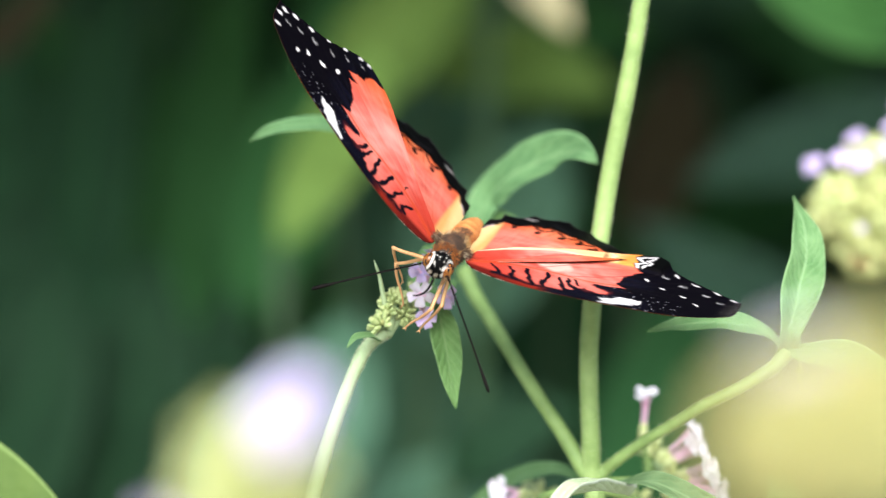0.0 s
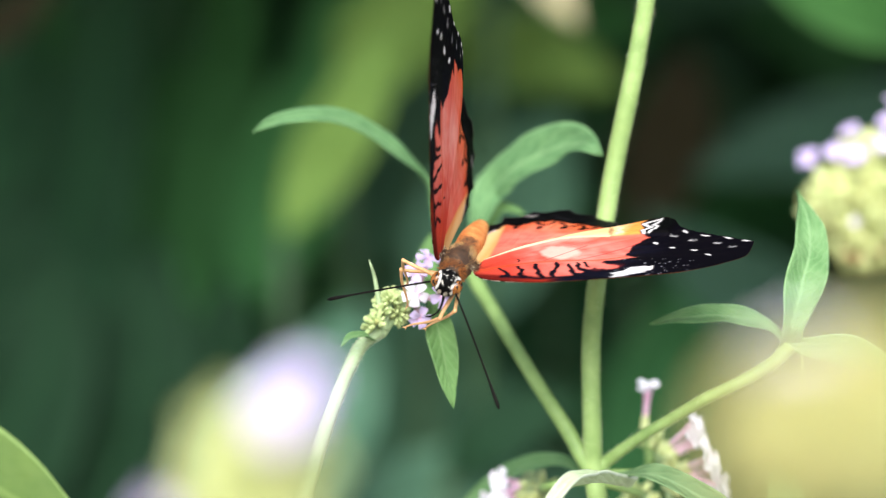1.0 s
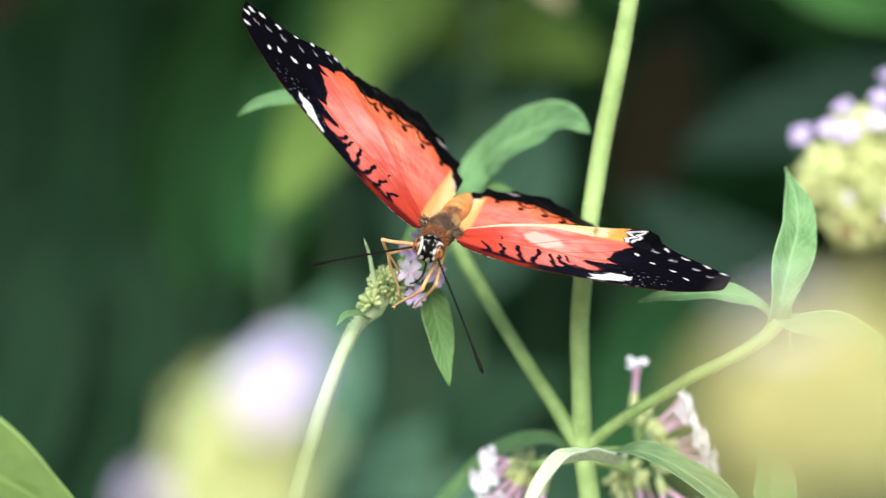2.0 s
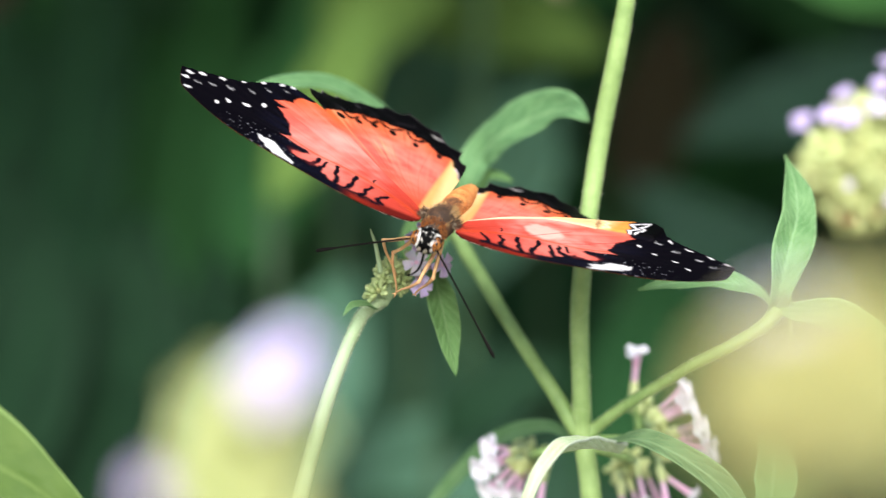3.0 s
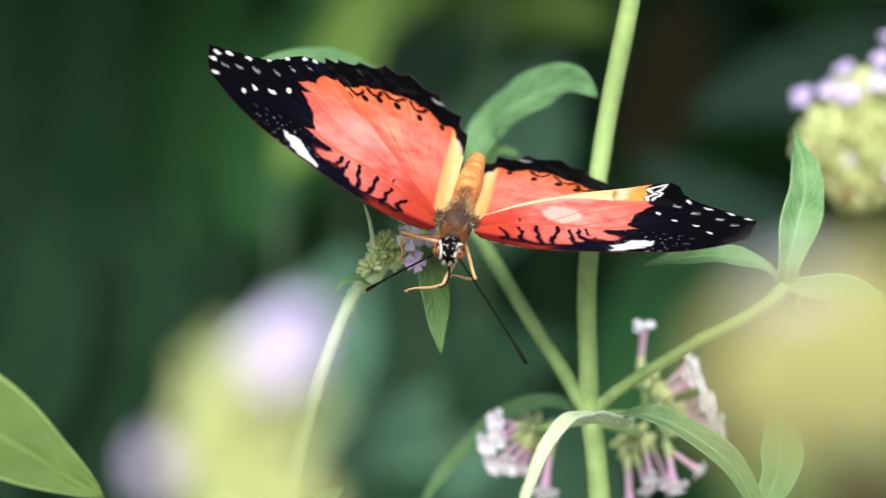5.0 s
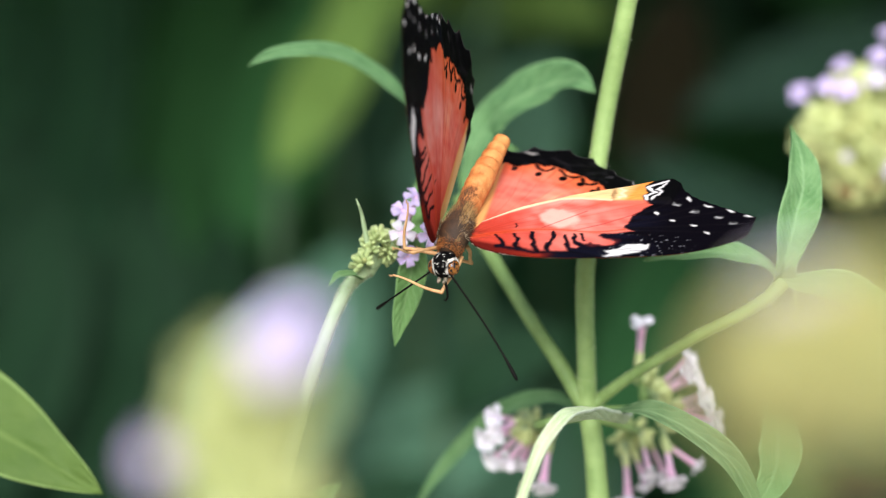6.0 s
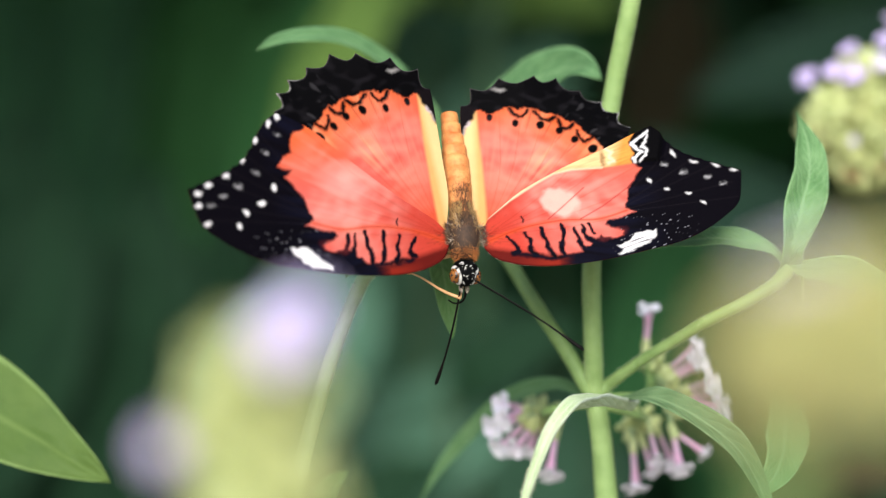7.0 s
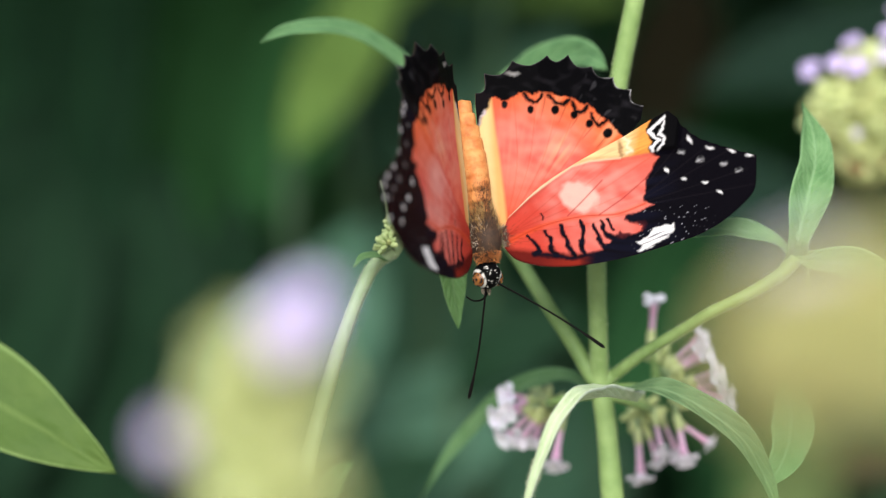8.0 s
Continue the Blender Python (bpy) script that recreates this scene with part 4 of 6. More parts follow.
def fore_scales(u, v, folded):
    col = SALMON + (ORANGE - SALMON) * np.clip((v - 9) / 9, 0, 1)[:, None]
    col = lay(col, np.clip(1 - np.hypot(u, v) / 5, 0, 1) * 0.7, (0.62, 0.08, 0.02))
    col = lay(col, np.clip((15 - np.hypot(u, v)) / 9, 0, 1) * 0.85, (0.50, 0.045, 0.026))
    streak = np.array([noise.noise(Vector((math.atan2(b, a + 3) * 26, math.hypot(a + 3, b) * 0.12, 4))) for a, b in zip(u, v)])
    fine = np.array([noise.noise(Vector((math.atan2(b, a + 3) * 38, math.hypot(a + 3, b) * 0.5, 14))) for a, b in zip(u, v)])
    col = col * (1 + 0.06 * streak + 0.04 * fine)[:, None]
    # highlights laid into the colour: pale streaks, then drifts of sheen
    col = lay(col, np.clip(streak * 1.6, 0, 1) * np.clip((np.hypot(u, v) - 8) / 7, 0, 1) * np.clip((v - 1) / 3, 0, 1) * 0.4, (0.86, 0.27, 0.20))
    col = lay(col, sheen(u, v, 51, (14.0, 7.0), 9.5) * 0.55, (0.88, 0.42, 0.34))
    col = lay(col, tufts(u, v, 3.8) * 0.7, (0.10, 0.03, 0.015))
    col = rays(u, v, col, [(22.0, 3.4), (24.0, 8.0), (24.0, 11.5), (23.0, 15.0), (20.0, 18.0)], (1.0, 0.6), 0.10, (0.78, 0.70, 0.64))
    main = [tuple(p) for p in curve2([(0.5, -0.7), (5.7, 1.4), (12.5, 2.7), (17.5, 2.8), (21.9, 4.2)], 5)]
    col = lay(col, stroke(u, v, main, 0.6, 0.25) * 0.45, (0.80, 0.11, 0.02))
    col = lay(col, stroke(u, v, main, 0.16) * 0.8, (0.36, 0.02, 0.01))
    if folded:
        ou, ov = ragged(u, v, 0.9, 0.35, 2)
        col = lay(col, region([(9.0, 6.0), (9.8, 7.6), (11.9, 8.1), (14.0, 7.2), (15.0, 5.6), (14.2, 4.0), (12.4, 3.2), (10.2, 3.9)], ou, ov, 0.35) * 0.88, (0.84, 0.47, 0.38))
        for line in ([(10.0, 2.9), (12.2, 4.8), (15.7, 8.0)], [(14.7, 2.8), (18.4, 5.0), (22.9, 8.4)]):
            col = lay(col, stroke(u, v, line, 0.16) * 0.85, (0.30, 0.02, 0.02))
        slip = 0.0
    else:
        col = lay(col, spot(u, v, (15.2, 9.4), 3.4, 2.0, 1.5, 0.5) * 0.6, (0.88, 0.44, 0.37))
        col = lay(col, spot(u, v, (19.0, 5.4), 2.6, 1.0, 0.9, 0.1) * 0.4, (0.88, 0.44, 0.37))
        slip = 1.9
    ru, rv = ragged(*ragged(u, v, 0.75, 0.3, 5), 2.0, 0.16, 6)
    col = lay(col, np.clip((-1.0 - v - 0.16 * np.clip(u, 0, 9)) / 0.9, 0, 1) * np.clip((22 - u) / 9, 0, 1) * 0.92, CRIMSON)
    col = lay(col, np.clip((-2.6 - v - 0.09 * np.clip(u, 0, 9)) / 0.5, 0, 1) * np.clip((u - 5) / 5, 0, 1) * np.clip((14 - u) / 3, 0, 1) * 0.5, (0.34, 0.025, 0.010))
    col = lay(col, np.clip(1 - near_line(curve2(FORE_EDGE), u, v)[0] / 0.3, 0, 1) * 0.9, (0.03, 0.006, 0.004))
    black = region([(11.0, -3.6), (14.5, -2.6), (15.2, -1.7), (16.0, -1.3), (16.9, -0.3), (17.7, 0.2), (18.3, -0.1), (19.6, -0.4), (20.9, 0.1), (21.0, 0.9), (19.6, 1.4), (18.4, 1.9), (18.8, 2.5), (20.2, 2.8), (23.2, 4.0), (21.7, 4.6), (21.9, 6.3), (22.6, 8.2), (24.0, 10.1), (24.5, 11.3), (23.2, 12.0),
                    (25.4, 12.6), (24.5, 14.2), (22.7, 14.6), (22.4, 16.4), (21.6, 17.6), (19.6, 18.0), (19.6, 20.0), (22, 25), (46, 22), (46, -10), (11, -9)], ru, rv, 0.18)
    black = black * np.clip((u - 10.5) / 3, 0, 1)
    combs = (((3.7, 0.1), (4.8, -1.3), (5.2, -2.2), (4.4, -2.6)), ((6.3, 0.8), (7.0, -0.7), (7.2, -2.3), (7.8, -2.9)), ((8.8, 1.5), (9.3, -0.5), (9.8, -2.2), (10.4, -3.1)), ((11.9, 1.9), (12.0, -0.1), (11.6, -1.8), (11.9, -3.0)),
             ((13.7, 1.4), (14.3, -0.6), (14.9, -2.2)), ((14.9, 1.7), (15.4, 0.0), (16.7, -1.0)), ((16.0, 1.9), (16.7, 0.3)))
    for k, line in enumerate(combs[:7 if folded else 6]):
        path = [(a + slip, b + 0.15 * slip) for a, b in (curve2(line, 4) if len(line) > 2 else line)]
        black = np.maximum(black, stroke(ru, rv, path, 0.5 + 0.1 * (k in (2, 3)), 0.1))
        black = np.maximum(black, stroke(ru, rv, path[len(path) // 2:], 0.8, 0.15))
    black = np.maximum(black, stroke(ru, rv, [(4.9 + slip, -2.7), (7.8 + slip, -3.0 + 0.1 * slip), (10.2 + slip, -3.4 + 0.2 * slip), (12.7 + slip, -3.2 + 0.2 * slip), (17.0, -2.2)], 0.6, 0.22) * 0.95)
    black = np.maximum(black, stroke(u, v, [(6.0 + slip, 3.4), (6.3 + slip, 2.9), (6.2 + slip, 2.5)], 0.22, 0.08))
    col = lay(col, black, INK)
    # bluish sheen of the black, painted as a navy tint
    col = lay(col, black * np.clip((28 - u) / 5, 0, 1) * np.clip(0.6 + 1.5 * streak, 0, 1), NAVY_SHEEN)
    col = lay(col, black * spot(ru, rv, (19.3, 0.4), 1.5, 0.5, 0.5, 0.3) * 0.7, (0.22, 0.03, 0.03))
    lines = np.zeros_like(u)
    for e in ((39, 6.5), (38.5, 9), (36, 12), (33, 13), (30, 15), (27, 18)):
        lines = np.maximum(lines, stroke(u, v, [(19.0, 3.6), e], 0.12, 0.08))
    col = lay(col, lines * black * 0.15, (0.035, 0.028, 0.032))
    brush = np.array([noise.noise(Vector((a * 0.35 + b * 0.2, b * 3.4 - a * 1.2, 41))) for a, b in zip(u, v)])
    dust = np.array([noise.noise(Vector((a * 1.6 - b, b * 4.2 - a * 1.4, 43))) for a, b in zip(u, v)])
    col = lay(col, black * np.clip((dust - 0.47) * 6, 0, 1) * np.clip((u - 19) / 2, 0, 1) * np.clip((33 - u) / 5, 0, 1) * np.clip((4.5 - v) / 1.5, 0, 1) * 0.7, (0.42, 0.42, 0.46))
    if folded:
        white = region([(22.6, 0.4), (25.8, 1.0), (25.7, -0.1), (25.2, -0.7), (22.0, -2.5), (19.9, -3.0), (20.8, -2.1), (19.8, -1.6), (21.8, -0.7)], ru, rv, 0.12)
        bright, dim, rims, wide = ((25.7, 9.3, 1.9), (28.2, 7.7, 2.9), (31.5, 7.1, 3.1), (33.6, 5.6, 2.4)), ((28.3, 11.9), (31.1, 10.6), (34.7, 9.9), (36.8, 8.7)), ((27.0, 16.6), (29.8, 13.7), (32.8, 12.3), (36.1, 11.8), (39.0, 10.9)), (0.52, 0.29)
    else:
        white = region([(26.3, 1.0), (23.6, 0.8), (22.7, -0.3), (21.8, -1.2), (20.3, -2.3), (20.4, -2.7), (23.5, -2.2), (24.6, -1.3), (25.7, -0.1)], ru, rv, 0.12)
        bright, dim, rims, wide = ((26.8, 9.8, 1.7), (29.2, 7.8, 0.1), (31.9, 6.8, 0.6), (33.4, 4.9, 1.2)), ((29.1, 12.3), (32.2, 10.6), (34.9, 9.5), (36.9, 8.3), (26.8, 15.0), (24.2, 17.5)), ((23.3, 20.2), (25.0, 19.2), (28.0, 17.1), (30.7, 14.3), (33.8, 12.2), (36.8, 11.3), (38.6, 10.2), (38.9, 8.5), (38.2, 5.8)), (0.64, 0.42)
    col = lay(col, white * np.clip(1.05 + (1.7 if folded else 0.5) * brush, 0.1, 1), WHITE)
    for a, b, turn in bright:
        notch = spot(u, v, (a - 0.2 * math.sin(turn), b + 0.36), wide[0] * 0.6, wide[1] * 0.7, 0.12, turn) if folded else 0
        col = lay(col, spot(ru, rv, (a, b), 0.84 * wide[0], 0.84 * wide[1], 0.1, turn) * (1 - notch), WHITE)
    for a, b in dim:
        arc = spot(ru, rv, (a, b), 0.56, 0.34, 0.15, 0.4) * (1 - 0.9 * spot(u, v, (a + 0.1, b + 0.34), 0.45, 0.3, 0.15))
        col = lay(col, arc * np.clip(0.75 + 1.2 * dust, 0.2, 1) * 0.8, (0.46, 0.45, 0.45))
    for a, b in rims:
        col = lay(col, spot(ru, rv, (a, b), *((0.6, 0.2) if folded else (0.6, 0.38)), 0.12, 2.9 - 0.9 * (a < 31)), (0.76, 0.74, 0.72))
    if folded:
        strip = region([*FOLD_LINE, (0, 4.5), (6, 9), (12, 13), (20, 17), (27, 20), (29, 18)], u, v, 0.12)
        tone = np.array(CREAM) + (np.array((0.84, 0.62, 0.36)) - np.array(CREAM)) * np.clip((12 - u) / 8, 0, 1)[:, None]
        tone = tone + (np.array((0.78, 0.30, 0.06)) - tone) * np.clip((u - 19.4 - 0.3 * (v - 12)) / 2, 0, 1)[:, None]
        tone = tone * (1 + 0.25 * brush)[:, None]
        end = region([(23.9, 10.4), (23.0, 12.4), (23.7, 13.4), (23.4, 14.4), (23.0, 15.3), (24.2, 17.0), (25.2, 21), (34, 21), (34, 10.4)], ru, rv, 0.12)
        tone = lay(tone, end, BLACK)
        col = col * (1 - strip[:, None]) + tone * strip[:, None]
        for zig, bold in (([(26.1, 17.3), (24.8, 16.2), (23.5, 15.0), (25.1, 13.7), (23.4, 12.4), (24.4, 11.3)], 0.42), ([(26.0, 16.6), (25.7, 15.2), (25.0, 14.6), (25.8, 14.3), (25.4, 12.9), (24.5, 12.2)], 0.28)):
            col = lay(col, stroke(ru, rv, zig, bold, 0.1) * strip, WHITE)
        col = lay(col, (spot(ru, rv, (18.9, 13.0), 0.35, 0.7, 0.2) + spot(ru, rv, (18.8, 11.8), 0.25, 0.5, 0.2)).clip(0, 1) * strip * 0.7, (0.16, 0.06, 0.02))
        col = lay(col, stroke(u, v, FOLD_LINE[2:], 0.22) * 0.8, (0.86, 0.68, 0.45))
        col = lay(col, (stroke(ru, rv, [(19.3, 14.4), (20.4, 13.6), (19.9, 12.9), (20.6, 12.2), (19.7, 11.8)], 0.5, 0.2) * strip), (0.86, 0.66, 0.42))
    return col


def hind_scales(u, v):
    r = np.hypot(u, v)
    col = SALMON + (ORANGE - SALMON) * np.clip((r - 17) / 6, 0, 1)[:, None]
    col = lay(col, np.clip((14 - r) / 9, 0, 1) * 0.75, (0.74, 0.09, 0.035))
    streak = np.array([noise.noise(Vector((math.atan2(b, a) * 22, math.hypot(a, b) * 0.10, 7))) for a, b in zip(u, v)])
    fine = np.array([noise.noise(Vector((math.atan2(b, a) * 34, math.hypot(a, b) * 0.5, 17))) for a, b in zip(u, v)])
    col = col * (1 + 0.07 * streak + 0.05 * fine)[:, None]
    # painted highlights of the hindwing: faint streaks and sheen
    col = lay(col, np.clip(streak * 1.7, 0, 1) * np.clip((r - 7) / 6, 0, 1) * 0.16, (0.88, 0.30, 0.19))
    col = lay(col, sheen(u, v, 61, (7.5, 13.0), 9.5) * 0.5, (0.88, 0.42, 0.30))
    col = lay(col, np.clip(streak * 2.2 - 0.3, 0, 1) * np.clip((r - 11) / 5, 0, 1) * np.clip((u - 6) / 5, 0, 1) * 0.5, (0.88, 0.46, 0.22))
    col = lay(col, tufts(u, v, 3.4) * 0.7, (0.14, 0.06, 0.025))
    col = rays(u, v, col, [(3.0, 22), (6.6, 22.5), (10.4, 22.5), (13.6, 22), (16.6, 21), (19.5, 18), (20, 14)], (0.4, 1.0), 0.10, (0.80, 0.72, 0.66))
    col = lay(col, np.clip(1 - r / 4.5, 0, 1) * 0.7, (0.55, 0.10, 0.03))
    pale = region([(0.9, 1.0), (0.8, 4.0), (0.6, 8.0), (0.3, 12.3), (-0.1, 16.7), (-0.5, 21.6), (-5, 22), (-5, 0)], u, v, 0.3)
    col = lay(col, pale * 0.95, (0.80, 0.42, 0.14))
    col = lay(col, pale * np.clip((-0.2 - u) / 1.2, 0, 1) * 0.75, (0.86, 0.64, 0.30))
    ru, rv = ragged(*ragged(u, v, 0.7, 0.25, 12), 2.0, 0.2, 13)
    band = [(-5, 22.0), (-1.0, 21.5), (0.1, 22.0), (1.0, 21.3), (2.0, 21.2), (3.2, 22.1), (4.5, 22.5), (5.8, 22.2), (7.1, 22.6), (8.9, 22.5), (10.0, 22.0), (11.1, 22.2), (12.6, 21.7), (13.6, 21.0), (14.6, 21.0), (16.3, 19.5), (18.0, 17.9), (19.2, 16.4), (20.0, 15.0), (20.4, 13), (34, 13), (34, 40), (-5, 40)]
    black = region(band, ru, rv, 0.18)
    for at, a, turn in (((1.5, 20.7), 0.5, 1.5), ((5.5, 19.9), 0.52, 1.3), ((9.4, 19.9), 0.62, 1.1), ((12.4, 19.2), 0.58, 1.0), ((14.7, 17.8), 0.58, 0.9), ((17.5, 16.3), 0.7, 0.8)):
        black = np.maximum(black, spot(u + 0.3 * (ru - u), v + 0.3 * (rv - v), at, a * 1.3, a, 0.12, turn))
    for arc in (((4.5, 22.5), (5.2, 21.5), (6.1, 21.3), (7.0, 21.7), (7.5, 22.4)), ((8.6, 22.4), (9.4, 21.2), (10.4, 20.9), (11.2, 21.3), (11.8, 21.8)), ((12.2, 21.4), (12.6, 20.0), (13.3, 19.6), (14.2, 20.1), (14.6, 20.8)), ((15.2, 19.6), (15.5, 18.3), (16.2, 17.6), (17.0, 18.0), (17.5, 18.6))):
        black = np.maximum(black, stroke(ru, rv, [(a, b - 0.15) for a, b in arc], 0.62, 0.2))
    for line in (((14.6, 21.0), (13.7, 19.8), (11.6, 17.0)), ((16.8, 19.2), (15.6, 17.7), (13.4, 15.4)), ((11.9, 22.0), (11.2, 20.6), (9.8, 17.8)), ((8.1, 22.6), (7.7, 20.8), (7.0, 18.4)), ((18.4, 17.4), (17.2, 15.8), (15.4, 13.8))):
        black = np.maximum(black, stroke(u, v, line, 0.14, 0.1) * 0.6 * np.clip((r - 18.5) / 4, 0, 1))
    col = lay(col, black, BLACK)
    grey = np.array([noise.noise(Vector((a * 0.5, b * 0.8, 31))) for a, b in zip(u, v)])
    col = lay(col, black * np.clip(grey - 0.05, 0, 1) * 0.3, (0.05, 0.045, 0.052))
    col = lay(col, black * np.clip((fine - 0.4) * 5, 0, 1) * np.clip((u - 12) / 4, 0, 1) * 0.12, (0.20, 0.19, 0.20))
    rim = near_line(np.array(scalloped(HIND_TIPS, 1.2)), u, v)[0]
    col = lay(col, np.clip(1 - rim / 0.2, 0, 1) * np.clip((u - 16) / 5, 0, 1) * np.clip(0.55 + 1.6 * grey, 0, 1) * 0.9, (0.75, 0.72, 0.70))
    col = lay(col, np.clip(1 - rim / 0.12, 0, 1) * 0.15, (0.5, 0.48, 0.46))
    col = lay(col, spot(ru, rv, (3.0, 25.4), 0.85, 0.32, 0.2) * 0.6, (0.5, 0.48, 0.45))
    col = lay(col, region([(-0.6, 22.4), (-0.9, 20.6), (-1.9, 19.0), (-2.6, 17.2), (-5, 17), (-5, 22.6)], ru, rv, 0.3), (0.007, 0.005, 0.006))
    col = lay(col, stroke(ru, rv, [(-1.3, 20.2), (-1.9, 19.0), (-2.6, 17.6)], 0.4, 0.2) * np.clip(0.6 + 1.5 * grey, 0, 1), (0.60, 0.50, 0.52))
    return col


def under_scales(u, v, fore):
    """The underside: brick orange, banded with cream and black."""
    r = np.hypot(u, v)
    col = np.tile(np.array((0.20, 0.045, 0.016)), (len(u), 1))
    for k, at in enumerate((8.0, 13.0, 17.5, 22.0, 26.0)):
        ring = np.clip(1 - np.abs(r - at + 0.6 * np.sin(np.arctan2(v, u) * 24)) / 0.8, 0, 1)
        col = lay(col, ring * 0.8, (0.40, 0.26, 0.15) if k % 2 else (0.008, 0.006, 0.005))
    out = np.clip((r - (31 if fore else 25)) / 2, 0, 1)
    col = lay(col, out * 0.85, (0.05, 0.03, 0.022))
    root = np.clip((9.5 - r) / 2, 0, 1)
    col = lay(col, root, (0.72, 0.66, 0.54))
    dots = np.clip((np.sin(u * 3.1 + 0.8 * np.sin(v * 1.7)) * np.sin(v * 2.7 + 0.6 * np.sin(u * 1.3)) - 0.25) * 4, 0, 1)
    return lay(col, dots * root, (0.006, 0.005, 0.005))


def wing(name, outline, scales, side, fore, lift, parent, fineness=0.17, fold=False, place=(1.0, 0.0)):
    """One wing: a thin double sheet, trimmed to its outline, its pattern laid in scale by scale."""
    lo, hi = outline.min(0) - fineness, outline.max(0) + fineness
    nu, nv = (int((hi[k] - lo[k]) / fineness) + 2 for k in (0, 1))
    gu, gv = np.meshgrid(lo[0] + np.arange(nu) * fineness, lo[1] + np.arange(nv) * fineness, indexing="ij")
    u, v = gu.ravel(), gv.ravel()
    within = inside(outline, u, v)
    dist, pu, pv = near_line(outline, u, v, True)
    rim = ~within & (dist < fineness * 1.45)
    u, v = np.where(rim, pu, u), np.where(rim, pv, v)
    ok = (within | rim).reshape(nu, nv)
    core = within.reshape(nu, nv)
    cell = ok[:-1, :-1] & ok[1:, :-1] & ok[1:, 1:] & ok[:-1, 1:] & (core[:-1, :-1] | core[1:, :-1] | core[1:, 1:] | core[:-1, 1:])
    i, j = np.nonzero(cell)
    quads = np.stack([i * nv + j, (i + 1) * nv + j, (i + 1) * nv + j + 1, i * nv + j + 1], 1)
    used, quads = np.unique(quads, return_inverse=True)
    quads = quads.reshape(-1, 4)
    u, v = u[used], v[used]
    w = lift + 0.35 * np.sin(np.pi * np.clip(u / 40, 0, 1)) + (0.0030 - 0.0135 * np.clip((u - 7) / 12, 0, 1)) * np.clip(v - 12, 0, 99) ** 2 + 0.035 * np.sin(np.arctan2(v, u + 4) * 23) * np.clip(np.hypot(u, v) / 20, 0, 1)
    if fold:
        strip = region([*FOLD_LINE, (0, 4.5), (6, 9), (12, 13), (20, 17), (27, 20), (29, 18)], u, v, 0.5)
        w = w + 0.45 * strip + 0.3 * np.clip((u - 21) / 5, 0, 1) * strip
    paint = np.ones((2 * len(u), 4))
    paint[:len(u), :3], paint[len(u):, :3] = np.clip(scales(u, v), 0.0015, 0.9), np.clip(under_scales(u, v, fore), 0.004, 0.9)
    size, turn = place
    u, v = size * (u * math.cos(turn) + v * math.sin(turn)), size * (v * math.cos(turn) - u * math.sin(turn))
    n = len(u)
    verts = np.concatenate([np.stack([side * u, v, w], 1), np.stack([side * u, v, w - 0.08], 1)]) / 1000
    faces = np.concatenate([quads, quads[:, ::-1] + n]) if side > 0 else np.concatenate([quads[:, ::-1], quads + n])
    data = bpy.data.meshes.new(name)
    data.from_pydata(verts.tolist(), [], faces.tolist())
    layer = data.color_attributes.new("scales", "FLOAT_COLOR", "POINT")
    layer.data.foreach_set("color", paint.ravel())
    data.polygons.foreach_set("use_smooth", [True] * len(faces))
    data.materials.append(WING)
    ob = new(name, data)
    ob.parent = parent
    return ob


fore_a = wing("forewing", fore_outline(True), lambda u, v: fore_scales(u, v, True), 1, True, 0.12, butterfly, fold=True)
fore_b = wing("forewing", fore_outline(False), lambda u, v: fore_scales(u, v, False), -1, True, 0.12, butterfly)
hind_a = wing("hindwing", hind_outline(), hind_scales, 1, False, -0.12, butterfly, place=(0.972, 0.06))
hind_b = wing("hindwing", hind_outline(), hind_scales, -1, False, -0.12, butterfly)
tagged(fore_a, "forewing with a pale patch and a curled-over cream edge")
for ob in (fore_b, hind_a, hind_b):
    tagged(ob, "orange-red wing with a black scalloped border")


def body_form(profile, sides=20, flat=1.0):
    """A rounded body along y: (place, radius, height of its middle)."""
    bm = bmesh.new()
    rings = []
    for y, r, z in profile:
        rings.append([bm.verts.new((r * math.cos(a) / 1000, y / 1000, (z + flat * r * math.sin(a)) / 1000)) for a in (2 * math.pi * k / sides for k in range(sides))])
    for a, b in zip(rings, rings[1:]):
        for k in range(sides):
            bm.faces.new((a[k], b[k], b[(k + 1) % sides], a[(k + 1) % sides]))
    bm.faces.new(rings[0])
    bm.faces.new(rings[-1][::-1])
    bmesh.ops.recalc_face_normals(bm, faces=bm.faces)
    return bm


thorax = part("thorax", body_form([(-3.6, 0.7, -0.6), (-3.2, 1.5, -0.5), (-2.2, 1.95, -0.3), (-0.8, 2.3, 0.0), (0.8, 2.4, 0.0), (2.4, 2.1, -0.1), (3.6, 1.65, -0.3), (4.4, 1.2, -0.4)]), THORAX, butterfly, "furry brown thorax", world_space=False)
rings = [(3.0, 1.2, -0.4)]
for k in range(9):
    y0 = 3.4 + 1.95 * k
    fat = (1.56 + 0.4 * math.sin(math.pi * (k + 0.8) / 9.6)) * (1 - 0.055 * max(0, k - 4))
    sag = -0.44 - 0.006 * (1.95 * k) ** 2
    rings += [(y0, fat * 0.965, sag), (y0 + 0.45, fat, sag - 0.02), (y0 + 1.5, fat * 1.01, sag - 0.05), (y0 + 1.9, fat * 0.97, sag - 0.09)]
rings += [(21.0, 0.8, -2.1), (21.3, 0.3, -2.2)]
abdomen = part("abdomen", body_form(rings), ABDOMEN, butterfly, "plump orange abdomen in rings", world_space=False)


